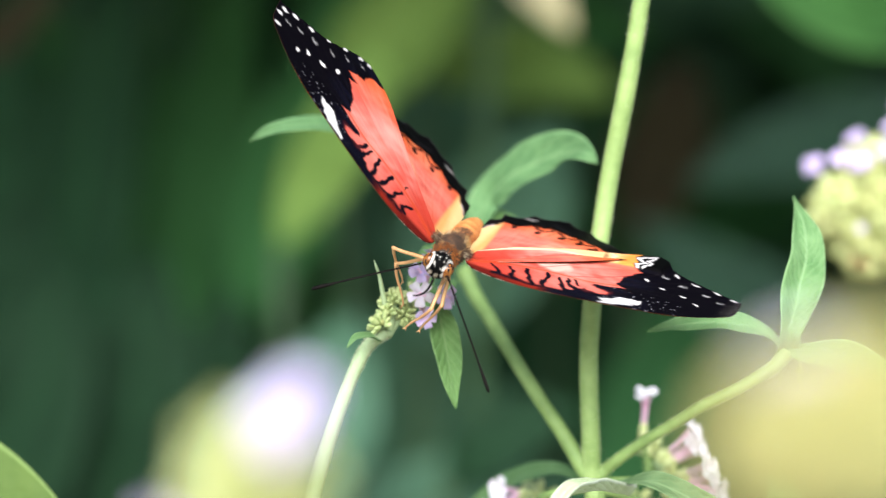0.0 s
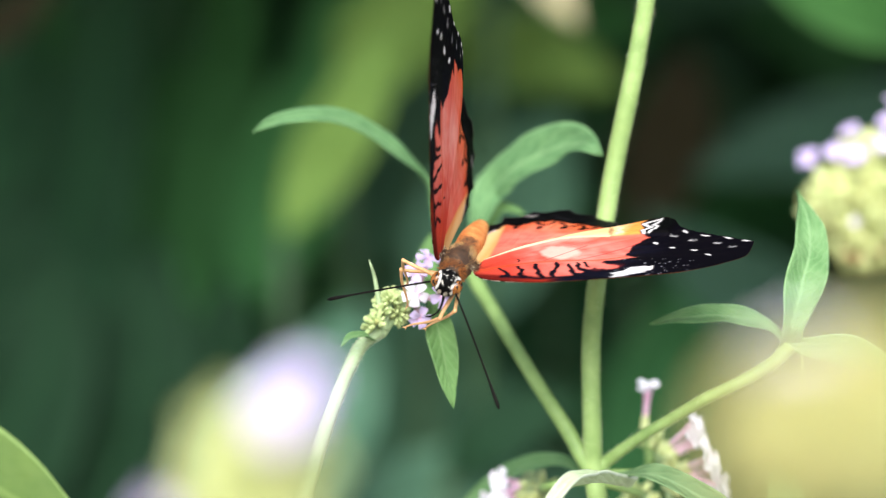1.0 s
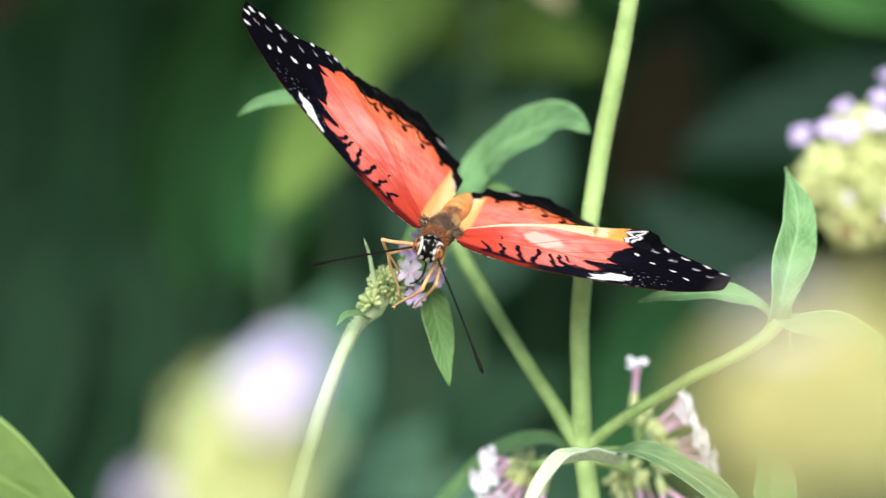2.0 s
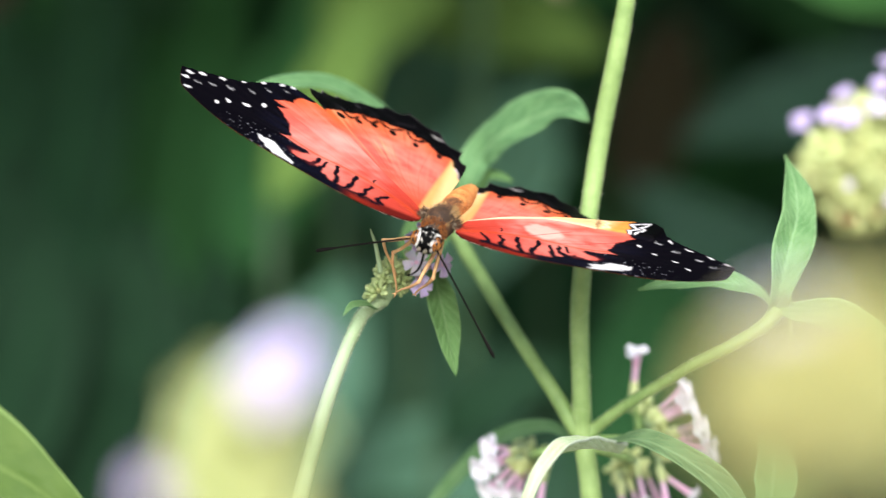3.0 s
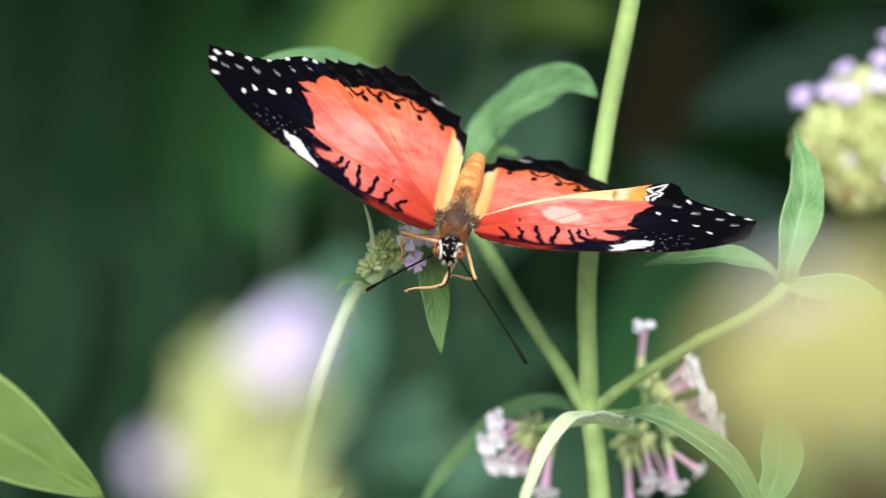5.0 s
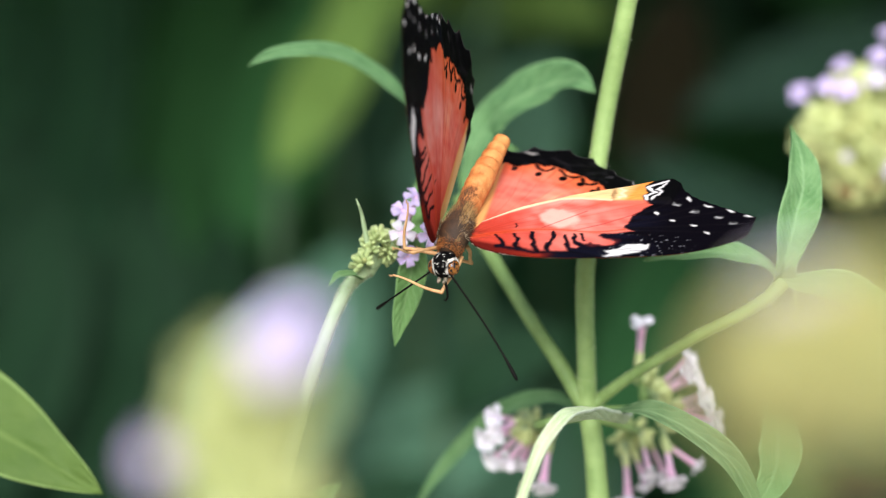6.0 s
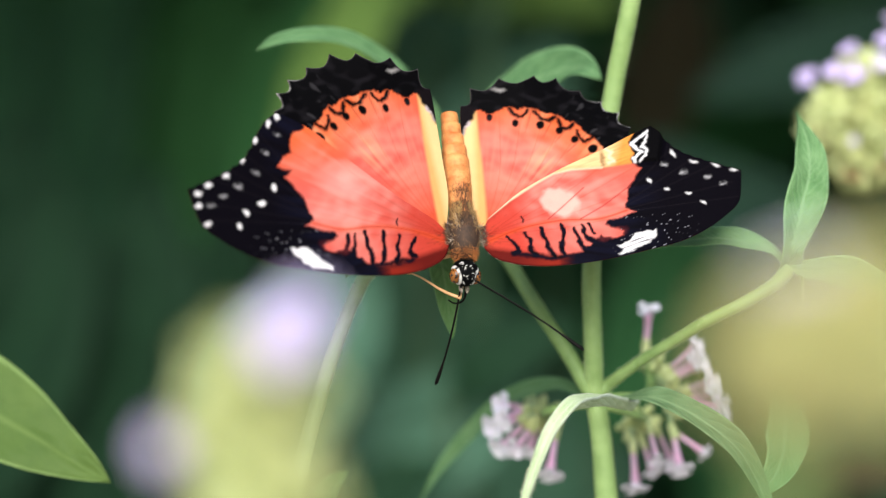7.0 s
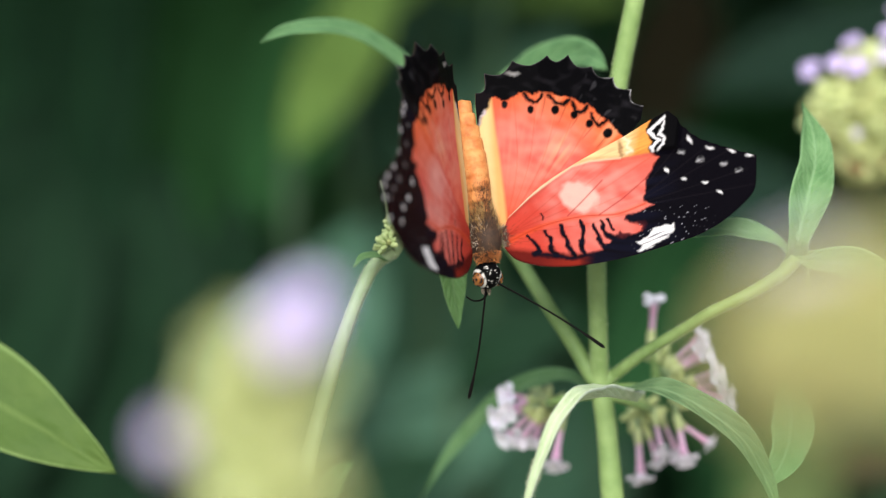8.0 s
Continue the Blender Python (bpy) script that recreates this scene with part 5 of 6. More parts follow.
def fur(count, seed, ys, spread, mat, name, length, lie=1.0):
    """Fine hair that lies back along the body, in bands round its upper side: uncountable, one mesh."""
    rng = random.Random(seed)
    bm = bmesh.new()
    for _ in range(count):
        y = rng.uniform(*ys)
        a = math.pi / 2 + rng.choice((-1, 1)) * rng.uniform(*spread)
        r = float(np.interp(y, (-3.4, -2, 0, 1, 2.5, 4.4, 8), (1.3, 1.95, 2.3, 2.4, 2.05, 1.5, 1.5)))
        out = Vector((math.cos(a), 0, math.sin(a)))
        foot = Vector((0, y, -0.2)) + out * r * 0.96
        tip = foot + (out * rng.uniform(0.15, 0.55) + Vector((rng.uniform(-0.3, 0.3), lie * rng.uniform(0.5, 1.0), 0))) * length * rng.uniform(0.6, 1.3)
        q = out.cross(Vector((0, 1, 0))) * 0.04
        v = [bm.verts.new(p / 1000) for p in (foot + q, foot - q, foot + out * 0.05 + Vector((0, 0.05, 0)), tip)]
        for j in ((0, 1, 3), (1, 2, 3), (2, 0, 3)):
            bm.faces.new([v[i] for i in j])
    return tagged(part(name, bm, mat, butterfly, "", world_space=False, smooth=False), kind="stuff")


GOLD_FUR = soft_green("golden_fur", (0.36, 0.19, 0.06), (0.58, 0.36, 0.14), 0.7, 900)
DARK_FUR = soft_green("dark_fur", (0.02, 0.012, 0.008), (0.06, 0.032, 0.016), 0.7, 900)
CREAM_FUR = soft_green("cream_fur", (0.55, 0.42, 0.28), (0.78, 0.66, 0.50), 0.7, 900)
RUST_FUR = soft_green("rusty_fur", (0.30, 0.09, 0.02), (0.46, 0.17, 0.04), 0.7, 900)
fur(420, 5, (-2.6, 4.4), (0.45, 1.0), GOLD_FUR, "fur", 1.2)
fur(500, 13, (-2.6, 3.6), (0.0, 0.5), FUR, "fur", 1.0)
fur(1300, 6, (-3.0, 2.8), (0.08, 0.62), DARK_FUR, "fur", 0.6)
fur(1100, 7, (-3.0, 4.2), (0.5, 1.9), FUR, "fur", 0.9)
fur(700, 8, (-3.5, -1.9), (0.0, 2.2), RUST_FUR, "fur", 0.9, -0.3)
fur(420, 9, (2.2, 5.2), (0.3, 1.9), GOLD_FUR, "fur", 1.1)
fur(700, 10, (3.6, 8.0), (0.0, 1.5), FUR, "fur", 0.8)
fur(260, 11, (3.0, 7.6), (0.0, 1.3), DARK_FUR, "fur", 0.5)
fur(160, 12, (-1.5, 2.8), (0.35, 0.9), CREAM_FUR, "fur", 0.8)


def belly_fur(count, seed):
    """Short pale down along the abdomen's rings."""
    rng = random.Random(seed)
    bm = bmesh.new()
    for _ in range(count):
        y = rng.uniform(4.0, 20.0)
        k = (y - 3.4) / 1.95
        r = (1.56 + 0.4 * math.sin(math.pi * (k + 0.8) / 9.6)) * (1 - 0.055 * max(0, k - 4)) * 0.98
        a = rng.uniform(0.1, math.pi - 0.1)
        out = Vector((math.cos(a), 0, math.sin(a)))
        foot = Vector((0, y, -0.46 - 0.006 * (y - 3.4) ** 2)) + out * r
        tip = foot + out * rng.uniform(0.08, 0.2) + Vector((rng.uniform(-0.08, 0.08), rng.uniform(0.2, 0.45), 0))
        q = out.cross(Vector((0, 1, 0))) * 0.025
        v = [bm.verts.new(p / 1000) for p in (foot + q, foot - q, foot + out * 0.03, tip)]
        for j in ((0, 1, 3), (1, 2, 3), (2, 0, 3)):
            bm.faces.new([v[i] for i in j])
    return tagged(part("fur", bm, RUST_FUR, butterfly, "", world_space=False, smooth=False), kind="stuff")


belly_fur(900, 44)


def root_tuft(side, seed, mat, count):
    """Bristly hair that fans out from the body over a wing's root."""
    rng = random.Random(seed)
    bm = bmesh.new()
    for _ in range(count):
        foot = Vector((side * rng.uniform(1.7, 3.0), rng.uniform(-1.3, 1.8), rng.uniform(0.5, 1.1)))
        tip = foot + Vector((side * rng.uniform(0.2, 0.9), rng.uniform(-0.6, 0.7), rng.uniform(-0.1, 0.35)))
        q = Vector((0.02, 0.03, 0.02))
        v = [bm.verts.new(p / 1000) for p in (foot + q, foot - q, foot + Vector((0.03, -0.03, 0.03)), tip)]
        for j in ((0, 1, 3), (1, 2, 3), (2, 0, 3)):
            bm.faces.new([v[i] for i in j])
    return tagged(part("fur", bm, mat, butterfly, "", world_space=False, smooth=False), kind="stuff")


for side in (-1, 1):
    root_tuft(side, 31, DARK_FUR, 150)
    root_tuft(side, 32, CREAM_FUR, 40)
    root_tuft(side, 33, FUR, 110)


def head_form():
    bm = bmesh.new()
    bmesh.ops.create_uvsphere(bm, u_segments=96, v_segments=60, radius=0.0021)
    for v in bm.verts:
        v.co = Vector((v.co.x * 1.0, v.co.y * 0.95 - 0.0051, v.co.z * 0.95 - 0.0008))
    return bm


def head_marks(ob):
    """White flecks in pairs on the black head: a way out from its middle, an angle wide and an angle long."""
    flecks = ((0.24, 0.02, 0.97, 0.09, 0.24), (0.62, 0.16, 0.76, 0.10, 0.20), (0.17, 0.66, 0.74, 0.09, 0.20), (0.52, 0.60, 0.60, 0.08, 0.12), (0.28, 0.96, 0.20, 0.10, 0.20),
              (0.50, -0.50, 0.75, 0.12, 0.20), (0.38, 0.36, 0.86, 0.05, 0.09), (0.85, -0.35, 0.35, 0.14, 0.22))
    data = ob.data
    layer = data.color_attributes.new("scales", "FLOAT_COLOR", "POINT")
    middle = Vector((0, -0.0051, -0.0008))
    cols = []
    for v in data.vertices:
        d = (v.co - middle).normalized()
        d = d + 0.30 * Vector((noise.noise(d * 4), noise.noise(d * 4 + Vector((7, 0, 0))), noise.noise(d * 4 + Vector((0, 9, 0)))))
        d = Vector((abs(d.x), -d.y, d.z))
        m = 0.0
        for x, f, z, a, b in flecks:
            c = Vector((x, f, z)).normalized()
            long = Vector((0, 1, 0)).cross(c).cross(c).normalized()
            e = d - c
            q = e.dot(long) / b
            m = max(m, min(1, max(0, 2.2 - 2.0 * math.sqrt(q * q + max(0, e.length_squared - (q * b) ** 2) / (a * a)))))
        rim = min((v.co - Vector((x * 0.00145, -0.0056, -0.0007))).length for x in (-1, 1)) * 1000
        m = max(m, min(1, max(0, 3.2 - abs(rim - 1.30) * 18)) * min(1, max(0, 0.9 + 2.5 * noise.noise(v.co * 1400))))
        cols += [0.004 + 0.80 * m, 0.004 + 0.78 * m, 0.004 + 0.70 * m, 1]
    layer.data.foreach_set("color", cols)


head = part("head", head_form(), scaled_wing("head_scales", 0.5), butterfly, "black head with white flecks", world_space=False)
head_marks(head)


def eye_skin():
    """Amber, with dark specks."""
    mat, nodes, links, shader = material("eye_amber", 0.25, 0.5)
    where = nodes.new("ShaderNodeTexCoord")
    cells = nodes.new("ShaderNodeTexVoronoi")
    cells.inputs["Scale"].default_value = 2100
    links.new(where.outputs["Object"], cells.inputs["Vector"])
    amber = ramp(nodes, links, grain(nodes, links, 1800, 3), ((0.35, (0.15, 0.045, 0.008)), (0.65, (0.32, 0.12, 0.02))))
    speck = ramp(nodes, links, cells.outputs["Distance"], ((0.40, (1, 1, 1)), (0.52, (0, 0, 0))))
    links.new(mixed(nodes, links, speck, amber, (0.015, 0.008, 0.004)), shader.inputs["Base Color"])
    return mat


EYE = eye_skin()
for x in (-1, 1):
    bm = bmesh.new()
    bmesh.ops.create_uvsphere(bm, u_segments=24, v_segments=14, radius=0.00118)
    bm.transform(Matrix.Translation((x * 0.00145, -0.0056, -0.0007)) @ Matrix.Diagonal((0.8, 1.0, 1.0, 1)))
    part("eye", bm, EYE, head, "amber compound eye with dark specks", world_space=False)
bm = bmesh.new()
tube_mesh(bm, smooth_path([Vector(p) / 1000 for p in ((0.1, -6.5, -1.6), (0.5, -7.6, -2.6), (0.4, -8.2, -4.2), (-0.4, -8.0, -5.4), (-1.0, -7.3, -6.0))], 6), [0.00022, 0.0001], 7)
part("proboscis", bm, ANTENNA, head, "curled dark proboscis", world_space=False)
for x in (-1, 1):
    bm = bmesh.new()
    tube_mesh(bm, smooth_path([Vector(p) / 1000 for p in ((x * 0.4, -6.4, -1.6), (x * 0.5, -7.3, -1.7), (x * 0.35, -8.0, -1.5))], 4), [0.0002, 0.00025, 0.0003, 0.00032, 0.00032, 0.0003, 0.00022, 0.00015, 0.00008], 8)
    part("palp", bm, soft_green("palp_cream", (0.02, 0.016, 0.012), (0.34, 0.28, 0.2), 0.7, 2500), head, "small palp in black and cream", world_space=False)


def antenna_form():
    """Along z from its foot: a thread of fine rings that ends in a club."""
    bm = bmesh.new()
    path = [Vector((0.0009 * math.sin(2.2 * k / 40), 0, 0.0192 * k / 40)) for k in range(41)]
    radii = [0.000145 + 0.00001 * (k % 2) + (0.00013 * min(1, (k - 31) / 5) if k > 31 else 0) for k in range(41)]
    radii[-1] = 0.0001
    return tube_mesh(bm, path, radii, 8)


antenna_data = shared("antenna", antenna_form(), ANTENNA)
antennae = []
for x in (-1, 1):
    ob = piece("antenna", antenna_data, butterfly, Matrix.Translation(Vector((x * 0.7, -6.2, -0.1)) / 1000))
    antennae.append(tagged(ob, "long black antenna with a club"))

FEMUR, SHIN = 6.2, 8.8


def limb(length, thick, thin, feet):
    bm = bmesh.new()
    path = smooth_path([Vector((0, 0.0002 * math.sin(k * 1.1), length / 1000 * k / 5)) for k in range(6)], 3)
    n = len(path)
    tube_mesh(bm, path, [(thick + (thin - thick) * k / (n - 1)) * (1.12 if k in (0, n - 1) else 1) / 1000 for k in range(n)], 8)
    if feet:
        for s in (-1, 1):
            tube_mesh(bm, [Vector((0, 0, length / 1000)), Vector((s * 0.0003, 0.0002, (length + 0.5) / 1000))], [0.00012, 0.00004], 6)
    return bm


femur_data, shin_data = shared("leg", limb(FEMUR, 0.32, 0.26, False), LEG), shared("shin", limb(SHIN, 0.26, 0.13, True), LEG)
legs = []
for hip in ((-1.3, -1.8, -2.2), (-1.3, 0.2, -2.3), (1.2, -2.2, -2.2), (1.3, -0.2, -2.3)):
    femur = tagged(piece("leg", femur_data, butterfly, Matrix.Translation(Vector(hip) / 1000)), "straw-coloured jointed leg")
    shin = piece("shin", shin_data, femur, Matrix.Translation((0, 0, FEMUR / 1000)))
    legs.append((Vector(hip) / 1000, femur, shin))

# ---- what moves ----
# seconds; place of the body (mm); its turn; lift, sweep and twist of the forewings of either side, then of the hindwings
BUTTERFLY = [
    (0, (1.40, -6.79, 11.90), (19.9, 30.1, -4.0), (13.8, -3.4, 5.5), (24.0, 7.4, 7.4), (20.0, 0.5, -0.6), (22.0, 6.0, -1.4)),
    (0.5, (1.86, -5.17, 9.36), (23.9, 22.4, -3.6), (17.1, -3.7, 3.0), (51.0, 6.6, 5.0), (22.3, -0.4, -3.0), (49.0, 5.3, -0.8)),
    (1, (1.91, -5.34, 8.48), (24.3, 21.4, -3.8), (21.6, -3.9, 3.0), (69.9, 8.1, 1.7), (25.7, -1.2, -2.9), (67.9, 7.0, -1.3)),
    (1.5, (2.48, -5.52, 8.38), (24.5, 20.6, -5.2), (8.5, -5.6, 3.1), (65.7, 8.2, 0.0), (11.5, -3.4, -2.8), (63.7, 7.2, 0.0)),
    (1.7, (1.66, -5.58, 9.21), (21.1, 19.1, -6.4), (5.2, -5.0, 3.8), (52.5, 6.7, 0.1), (7.8, -3.1, -2.1), (51.0, 4.9, -0.2)),
    (2.8, (0.79, -7.75, 10.71), (22.0, 18.7, -9.9), (0.9, -2.1, 1.6), (8.6, 15.1, 5.7), (1.0, -1.4, -4.3), (10.1, 8.6, 3.6)),
    (3, (1.03, -7.66, 9.69), (21.4, 19.9, -8.9), (4.8, -3.1, 1.7), (11.2, 13.6, 4.0), (4.5, -2.6, -4.1), (13.2, 6.3, 1.6)),
    (3.5, (1.81, -5.19, 7.47), (23.9, 15.0, -3.6), (9.6, -1.4, 2.8), (39.2, 4.3, 5.8), (8.2, -1.5, -3.0), (40.5, 4.2, 1.6)),
    (4, (2.22, -5.00, 6.50), (28.5, 10.0, -6.4), (8.7, -2.4, -0.9), (52.0, -0.1, 7.9), (6.2, -3.1, -6.7), (52.8, 6.8, 2.0)),
    (4.2, (2.81, -5.97, 6.55), (30.5, 12.3, -3.5), (8.0, -1.5, -1.5), (29.0, 2.1, 7.6), (5.1, -2.4, -7.2), (29.4, 5.7, 3.9)),
    (4.5, (2.80, -7.79, 6.15), (35.3, 10.5, -3.7), (2.9, 1.2, -2.8), (8.6, 9.2, 5.2), (-0.7, -0.0, -8.5), (8.6, 7.7, 4.7)),
    (4.7, (2.73, -7.58, 6.22), (35.3, 9.9, -3.5), (3.0, 1.1, -3.7), (9.9, 8.6, 4.6), (-0.6, 0.0, -9.0), (9.9, 7.3, 4.2)),
    (5.8, (2.09, -5.24, 3.93), (42.9, 2.6, -22.6), (-4.6, -5.9, -10.3), (105.5, 1.0, -4.6), (-7.6, -5.9, -14.4), (105.5, 1.0, -4.6)),
    (6, (2.61, -5.13, 3.89), (49.2, 2.8, -25.9), (-12.1, -7.0, -16.4), (99.6, 1.3, -7.0), (-15.1, -6.8, -19.9), (99.6, 1.3, -7.0)),
    (6.2, (2.86, -5.18, 3.29), (56.3, 4.6, -20.1), (-10.6, -5.6, -17.0), (88.9, 5.0, -9.6), (-14.1, -5.4, -21.7), (88.9, 5.0, -9.6)),
    (6.5, (4.09, -5.66, 2.59), (55.8, -2.0, 8.6), (5.3, 2.1, -9.2), (47.0, 10.4, 1.1), (1.2, 2.2, -15.5), (47.0, 10.4, 1.1)),
    (7, (3.04, -5.51, 1.54), (67.2, 3.1, 18.1), (10.9, 0.6, -3.2), (11.4, 14.5, 6.4), (9.9, 0.5, -2.8), (11.6, 13.6, 5.7)),
    (7.2, (4.16, -6.24, -0.04), (74.8, -3.6, 25.5), (13.4, 1.6, -0.0), (35.9, 16.2, 1.6), (12.3, 1.2, 0.7), (36.1, 15.5, 1.0)),
    (7.5, (5.97, -5.98, 0.04), (75.0, -3.6, 27.7), (13.6, 1.0, 2.5), (64.3, 10.3, -0.1), (12.3, 0.2, 3.5), (64.4, 9.9, -0.5)),
    (7.8, (5.78, -5.73, 0.65), (76.0, 0.5, 27.5), (16.5, 0.5, -2.6), (54.3, 8.5, 1.4), (14.9, -0.7, -1.2), (54.3, 8.3, 1.3)),
    (8, (5.42, -6.24, 0.04), (78.7, -1.5, 28.7), (16.8, 2.1, -3.4), (44.7, 11.4, 2.3), (15.0, 0.6, -1.7), (44.7, 11.4, 2.3)),
]
# seconds; where the four feet hold (mm)
FEET = (
    (0, (-5.6, 1.0, 7.5), (-5.6, 3.0, 4.2), (-5.0, -3.0, 0.8), (-3.0, -2.0, 0.4)),
    (1.5, (-5.2, 1.0, 4.9), (-5.2, 3.0, 1.6), (-5.5, -3.0, -1.3), (-2.2, -2.0, -1.3)),
    (3, (-5.3, 1.0, 2.2), (-5.3, 3.0, -0.4), (-5.2, -3.0, -0.3), (-2.3, -2.0, -0.4)),
    (3.5, (-5.8, 1.0, 3.3), (-5.6, 3.0, 1.0), (-6.3, -3.0, -0.3), (-2.2, -2.0, -2.7)),
    (4, (-5.3, 1.0, 2.1), (-5.4, 3.0, 2.2), (-3.3, -3.0, -4.3), (1.0, -2.0, -2.6)),
    (4.5, (-4.9, 1.0, 2.0), (-4.9, 3.0, 0.5), (-3.1, -3.0, -5.0), (4.7, -2.0, -5.9)),
    (5.8, (-4.0, 1.0, 8.2), (-5.8, 3.0, 1.9), (-6.1, -3.0, -1.8), (-2.3, -2.0, 2.3)),
    (6, (-4.4, 1.0, 8.6), (-6.3, 3.0, 1.9), (-6.4, -3.0, -2.1), (-2.5, -2.0, 1.9)),
    (6.5, (-5.1, 1.0, -0.0), (-4.5, 3.0, 0.5), (-5.3, -3.0, -2.7), (-3.0, -2.0, 0.1)),
    (7, (-4.1, 1.0, -2.4), (-3.7, 3.0, -2.4), (-4.8, -3.0, -3.6), (-2.8, -2.0, -1.6)),
    (7.5, (-2.6, 1.0, 5.4), (-1.4, 3.0, -3.2), (-3.7, -3.0, -3.1), (0.1, -2.0, -0.2)),
    (8, (-4.0, 1.0, -1.3), (-3.6, 3.0, -1.3), (-1.1, -3.0, -1.3), (0.1, -2.0, -0.5)),
)
# seconds; the tips of the two antennae (mm)
TIPS = (
    (0, (-18.3, -5.9, 6.3), (7.3, -13.2, -9.8)),
    (0.5, (-16.7, -1.4, 4.7), (7.0, 0.5, -7.7)),
    (1, (-16.5, -1.4, 3.3), (8.0, -11.4, -12.2)),
    (1.5, (-16.1, -1.3, 3.9), (8.1, -11.9, -13.5)),
    (2.8, (-17.3, -2.2, 6.8), (7.6, -13.7, -9.3)),
    (3, (-16.5, -1.4, 5.8), (9.0, -11.7, -9.6)),
    (3.5, (-15.4, 0.5, 3.7), (7.3, 2.6, -7.6)),
    (4, (-10.9, 2.0, -1.8), (7.9, 6.4, -3.6)),
    (4.5, (-10.4, 1.1, -4.1), (14.8, -13.6, -12.3)),
    (5.8, (-9.9, 7.3, -4.0), (11.0, -10.9, -19.2)),
    (6, (-8.5, 7.8, -6.8), (11.8, -10.2, -18.6)),
    (6.5, (-3.1, 5.4, -12.9), (19.0, -9.9, -16.1)),
    (7, (-1.8, 1.8, -20.0), (20.4, -9.0, -15.3)),
    (7.5, (2.1, 2.4, -21.9), (22.0, -0.5, -17.0)),
    (8, (2.4, -0.0, -23.5), (22.6, -3.6, -16.3)),
)
# seconds; sway of the flower stem (mm)
SWAY = (
    (0, (1.11, 0.0, 1.99)),
    (0.5, (0.39, 0.0, 0.60)),
    (1, (-0.14, 0.0, 0.52)),
    (1.5, (0.20, 0.0, 0.62)),
    (3, (1.85, 0.0, 0.44)),
    (3.5, (0.34, 0.0, 0.23)),
    (4, (-0.50, 0.0, 0.05)),
    (4.5, (0.16, 0.0, 0.16)),
    (5.8, (-1.00, 0.0, 0.48)),
    (6.2, (-1.05, 0.0, 0.45)),
    (6.5, (-0.10, 0.0, -0.38)),
    (7, (0.43, 0.0, -0.13)),
    (7.5, (1.70, 0.0, -0.45)),
    (8, (0.82, 0.0, 0.00)),
)
# seconds; sway of the arched leaf: turn about the stem's top
LEAF_SWAY = (
    (0, 1.9),
    (0.5, 1.6),
    (1, 1.1),
    (1.5, -0.0),
    (4, 3.2),
    (5.8, 0.7),
    (6, 2.6),
    (6.5, 5.2),
    (7, 3.6),
    (7.5, 3.0),
    (8, 3.3),
)
# seconds; swing of the hanging leaf of the flower stem
HANG = (
    (0, 3.2),
    (0.5, 1.2),
    (1.5, 1.0),
    (3, 1.0),
    (4, -3.2),
    (4.5, -5.2),
    (5.8, 27.0),
    (6, 25.0),
    (6.2, 25.0),
    (6.5, 5.8),
    (7, 3.8),
    (7.5, -2.8),
    (8, 5.0),
)
# seconds; sway of the flower head behind (mm)
HEAD_SWAY = (
    (0, (2.11, 0.0, -0.67)),
    (0.5, (0.33, 0.0, -0.89)),
    (1, (0.11, 0.0, -0.44)),
    (1.5, (0.89, 0.0, -0.56)),
    (3, (1.44, 0.0, -0.22)),
    (3.5, (0.44, 0.0, -0.33)),
    (4, (-0.33, 0.0, -0.44)),
    (4.5, (0.00, 0.0, -0.22)),
    (6, (-0.11, 0.0, -0.33)),
    (6.5, (-0.44, 0.0, -0.33)),
    (7, (0.00, 0.0, 0.00)),
    (7.5, (1.00, 0.0, 0.33)),
    (8, (-0.44, 0.0, -0.33)),
)


def body_pose(row):
    x, y, z = row[1]
    return pose(x / 1000, y / 1000, 1 + z / 1000, *row[2])


def wing_pose(lift, sweep, twist, side):
    m = Matrix.Rotation(radians(-lift), 4, "Y") @ Matrix.Rotation(radians(-sweep), 4, "Z") @ Matrix.Rotation(radians(twist), 4, "X")
    if side < 0:
        mirror = Matrix.Diagonal((-1, 1, 1, 1))
        m = mirror @ m @ mirror
    return Matrix.Translation((side * HINGE.x, HINGE.y, HINGE.z)) @ m


def between(table, t):
    """The entries of a table at a time, drawn straight between its rows."""
    for a, b in zip(table, table[1:]):
        if a[0] <= t <= b[0]:
            f = (t - a[0]) / (b[0] - a[0])
            return [Vector(p).lerp(Vector(q), f) for p, q in zip(a[1:], b[1:])]
    return [Vector(p) for p in table[-1][1:]]


def along(foot, way, hint):
    """A pose at foot whose z runs along way, turned so that its y lies by hint."""
    z = way.normalized()
    x = Vector(hint).cross(z).normalized()
    y = z.cross(x)
    m = Matrix((x, y, z)).transposed().to_4x4()
    return Matrix.Translation(foot) @ m


def hinge(ob, foot):
    """Moves the origin of a leaf to its foot, about which it swings."""
    ob.data.transform(Matrix.Translation(-foot))
    for child in ob.children:
        child.location -= foot


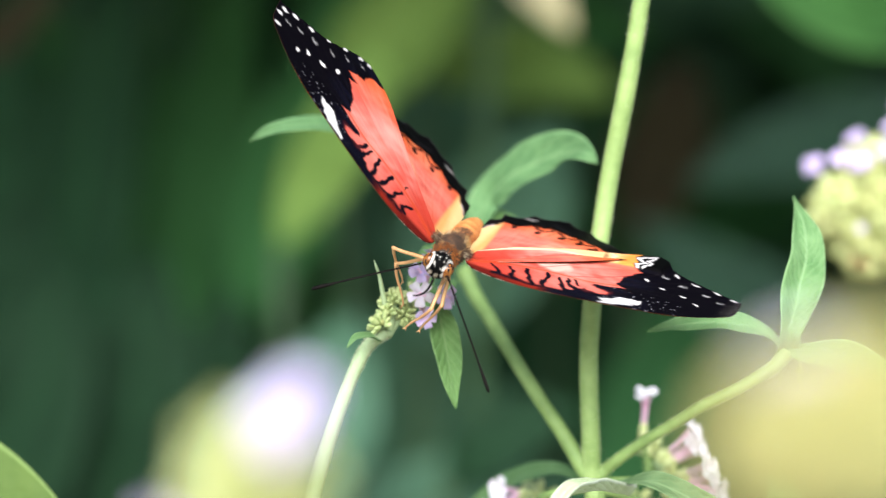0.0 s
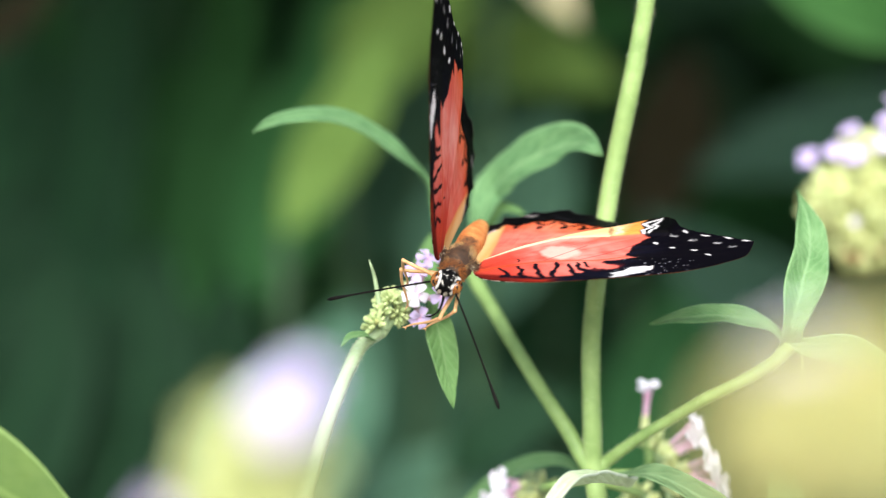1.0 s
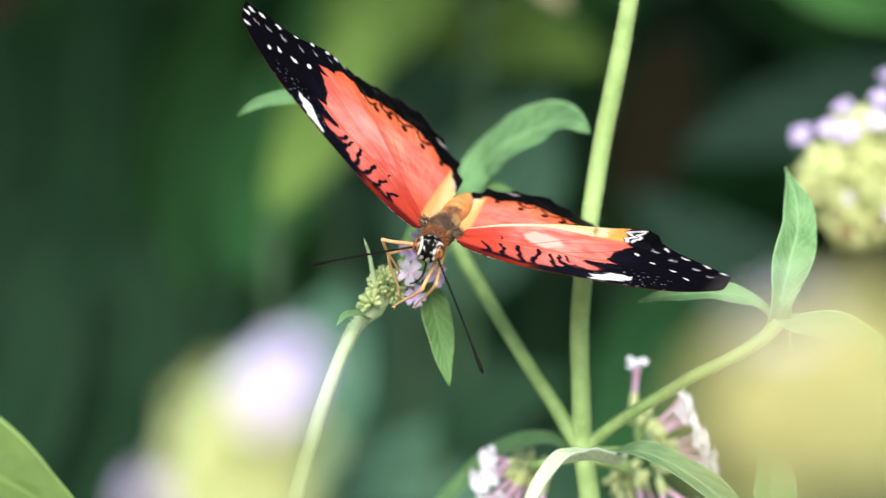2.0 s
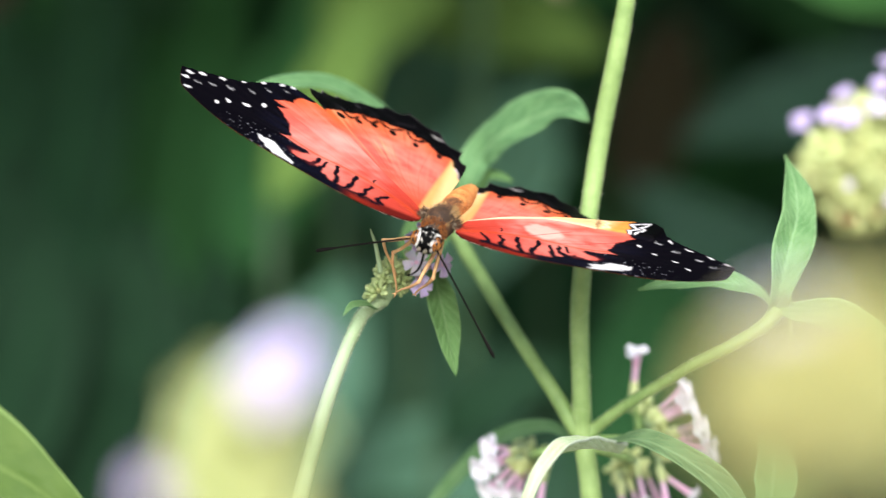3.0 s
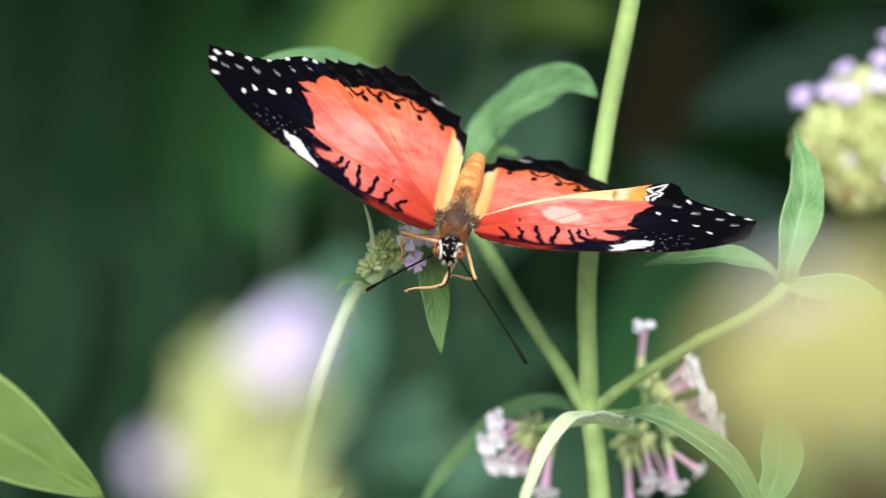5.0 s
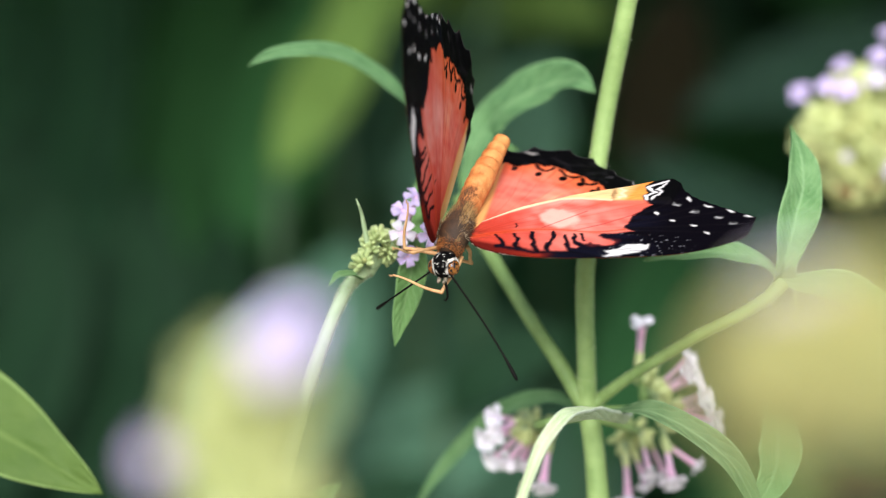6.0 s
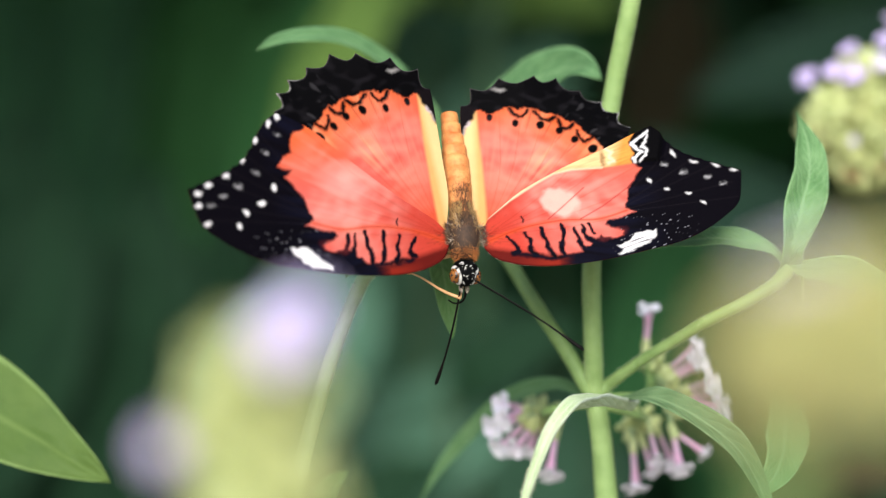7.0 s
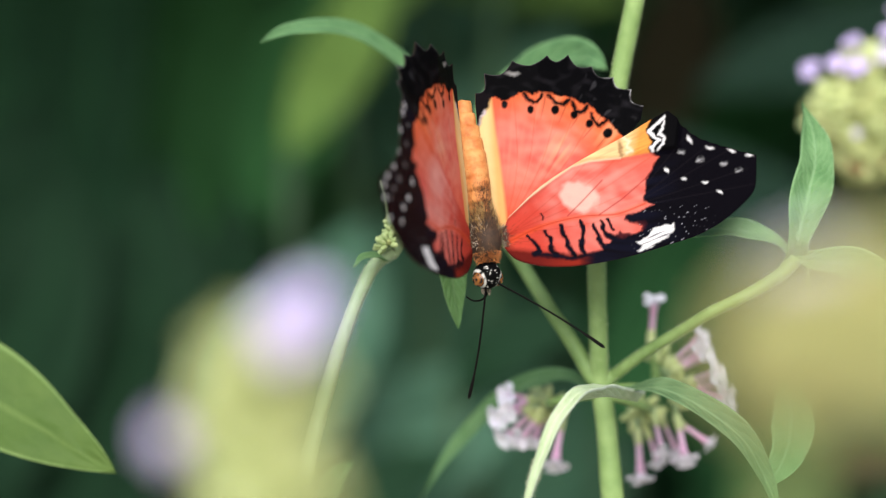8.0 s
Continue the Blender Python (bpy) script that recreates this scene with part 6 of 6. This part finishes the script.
def motions():
    walk(butterfly, [(r[0], body_pose(r)) for r in BUTTERFLY])
    for ob, side, col in ((fore_a, 1, 3), (fore_b, -1, 4), (hind_a, 1, 5), (hind_b, -1, 6)):
        walk(ob, [(r[0], wing_pose(*r[col], side)) for r in BUTTERFLY])
    for k, (hip, femur, shin) in enumerate(legs):
        upper, lower = [], []
        for r in BUTTERFLY:
            foot = body_pose(r).inverted() @ mm(between(FEET, r[0])[k])
            way = foot - hip
            reach = min(max(way.length, 0.004), (FEMUR + SHIN) / 1000 * 0.985)
            axis = way.normalized()
            late = min(1, max(0, (r[0] - 4.9) / 0.8))
            out = ((-1, -0.5, 0.5), (-1, -0.5, 0.5), (0.25, -0.7, 0.1), (0.25, -0.7, 0.1))[k]
            out = Vector(out).lerp(Vector(((-1, -0.5, 0.5), (-1, -0.5, 0.2), (-0.4, -1.0, -0.2), (-0.2, 0.3, -1.0))[k]), late)
            if k == 2:
                out = out.lerp(Vector((-0.2, 0.3, -1.0)), min(1, max(0, (r[0] - 7.5) / 0.4)))
            out = (out - axis * out.dot(axis)).normalized()
            a, b = FEMUR / 1000, SHIN / 1000
            c = (a * a + reach * reach - b * b) / (2 * reach)
            knee = axis * c + out * math.sqrt(max(a * a - c * c, 1e-10))
            m = along(hip, knee, out)
            upper.append((r[0], m))
            lower.append((r[0], Matrix.Translation((0, 0, a)) @ m.to_3x3().inverted().to_4x4() @ along(Vector((0, 0, 0)), axis * reach - knee, out)))
        walk(femur, upper)
        walk(shin, lower)
    for k, ob in enumerate(antennae):
        foot = Vector(((-0.7, 0.7)[k], -6.2, -0.1)) / 1000
        walk(ob, [(r[0], along(foot, body_pose(r).inverted() @ mm(between(TIPS, r[0])[k]) - foot, (0, 0.3, 1))) for r in BUTTERFLY])
    base = perch.location.copy()
    walk(perch, [(t, Matrix.Translation(base + Vector(s) / 1000)) for t, s in SWAY])
    for ob, foot, swing in ((leaf_l, mm((3.9, 46, 10.2)) - verbena.location, LEAF_SWAY), (leaf_p, mm((-1.6, 16, 3.6)) - base, HANG)):
        hinge(ob, foot)
        walk(ob, [(t, Matrix.Translation(foot) @ pose(0, 0, 0, 0, a)) for t, a in swing])
    stand = right_head.location.copy()
    walk(right_head, [(t, Matrix.Translation(stand + Vector(m) / 1000)) for t, m in HEAD_SWAY])


motions()
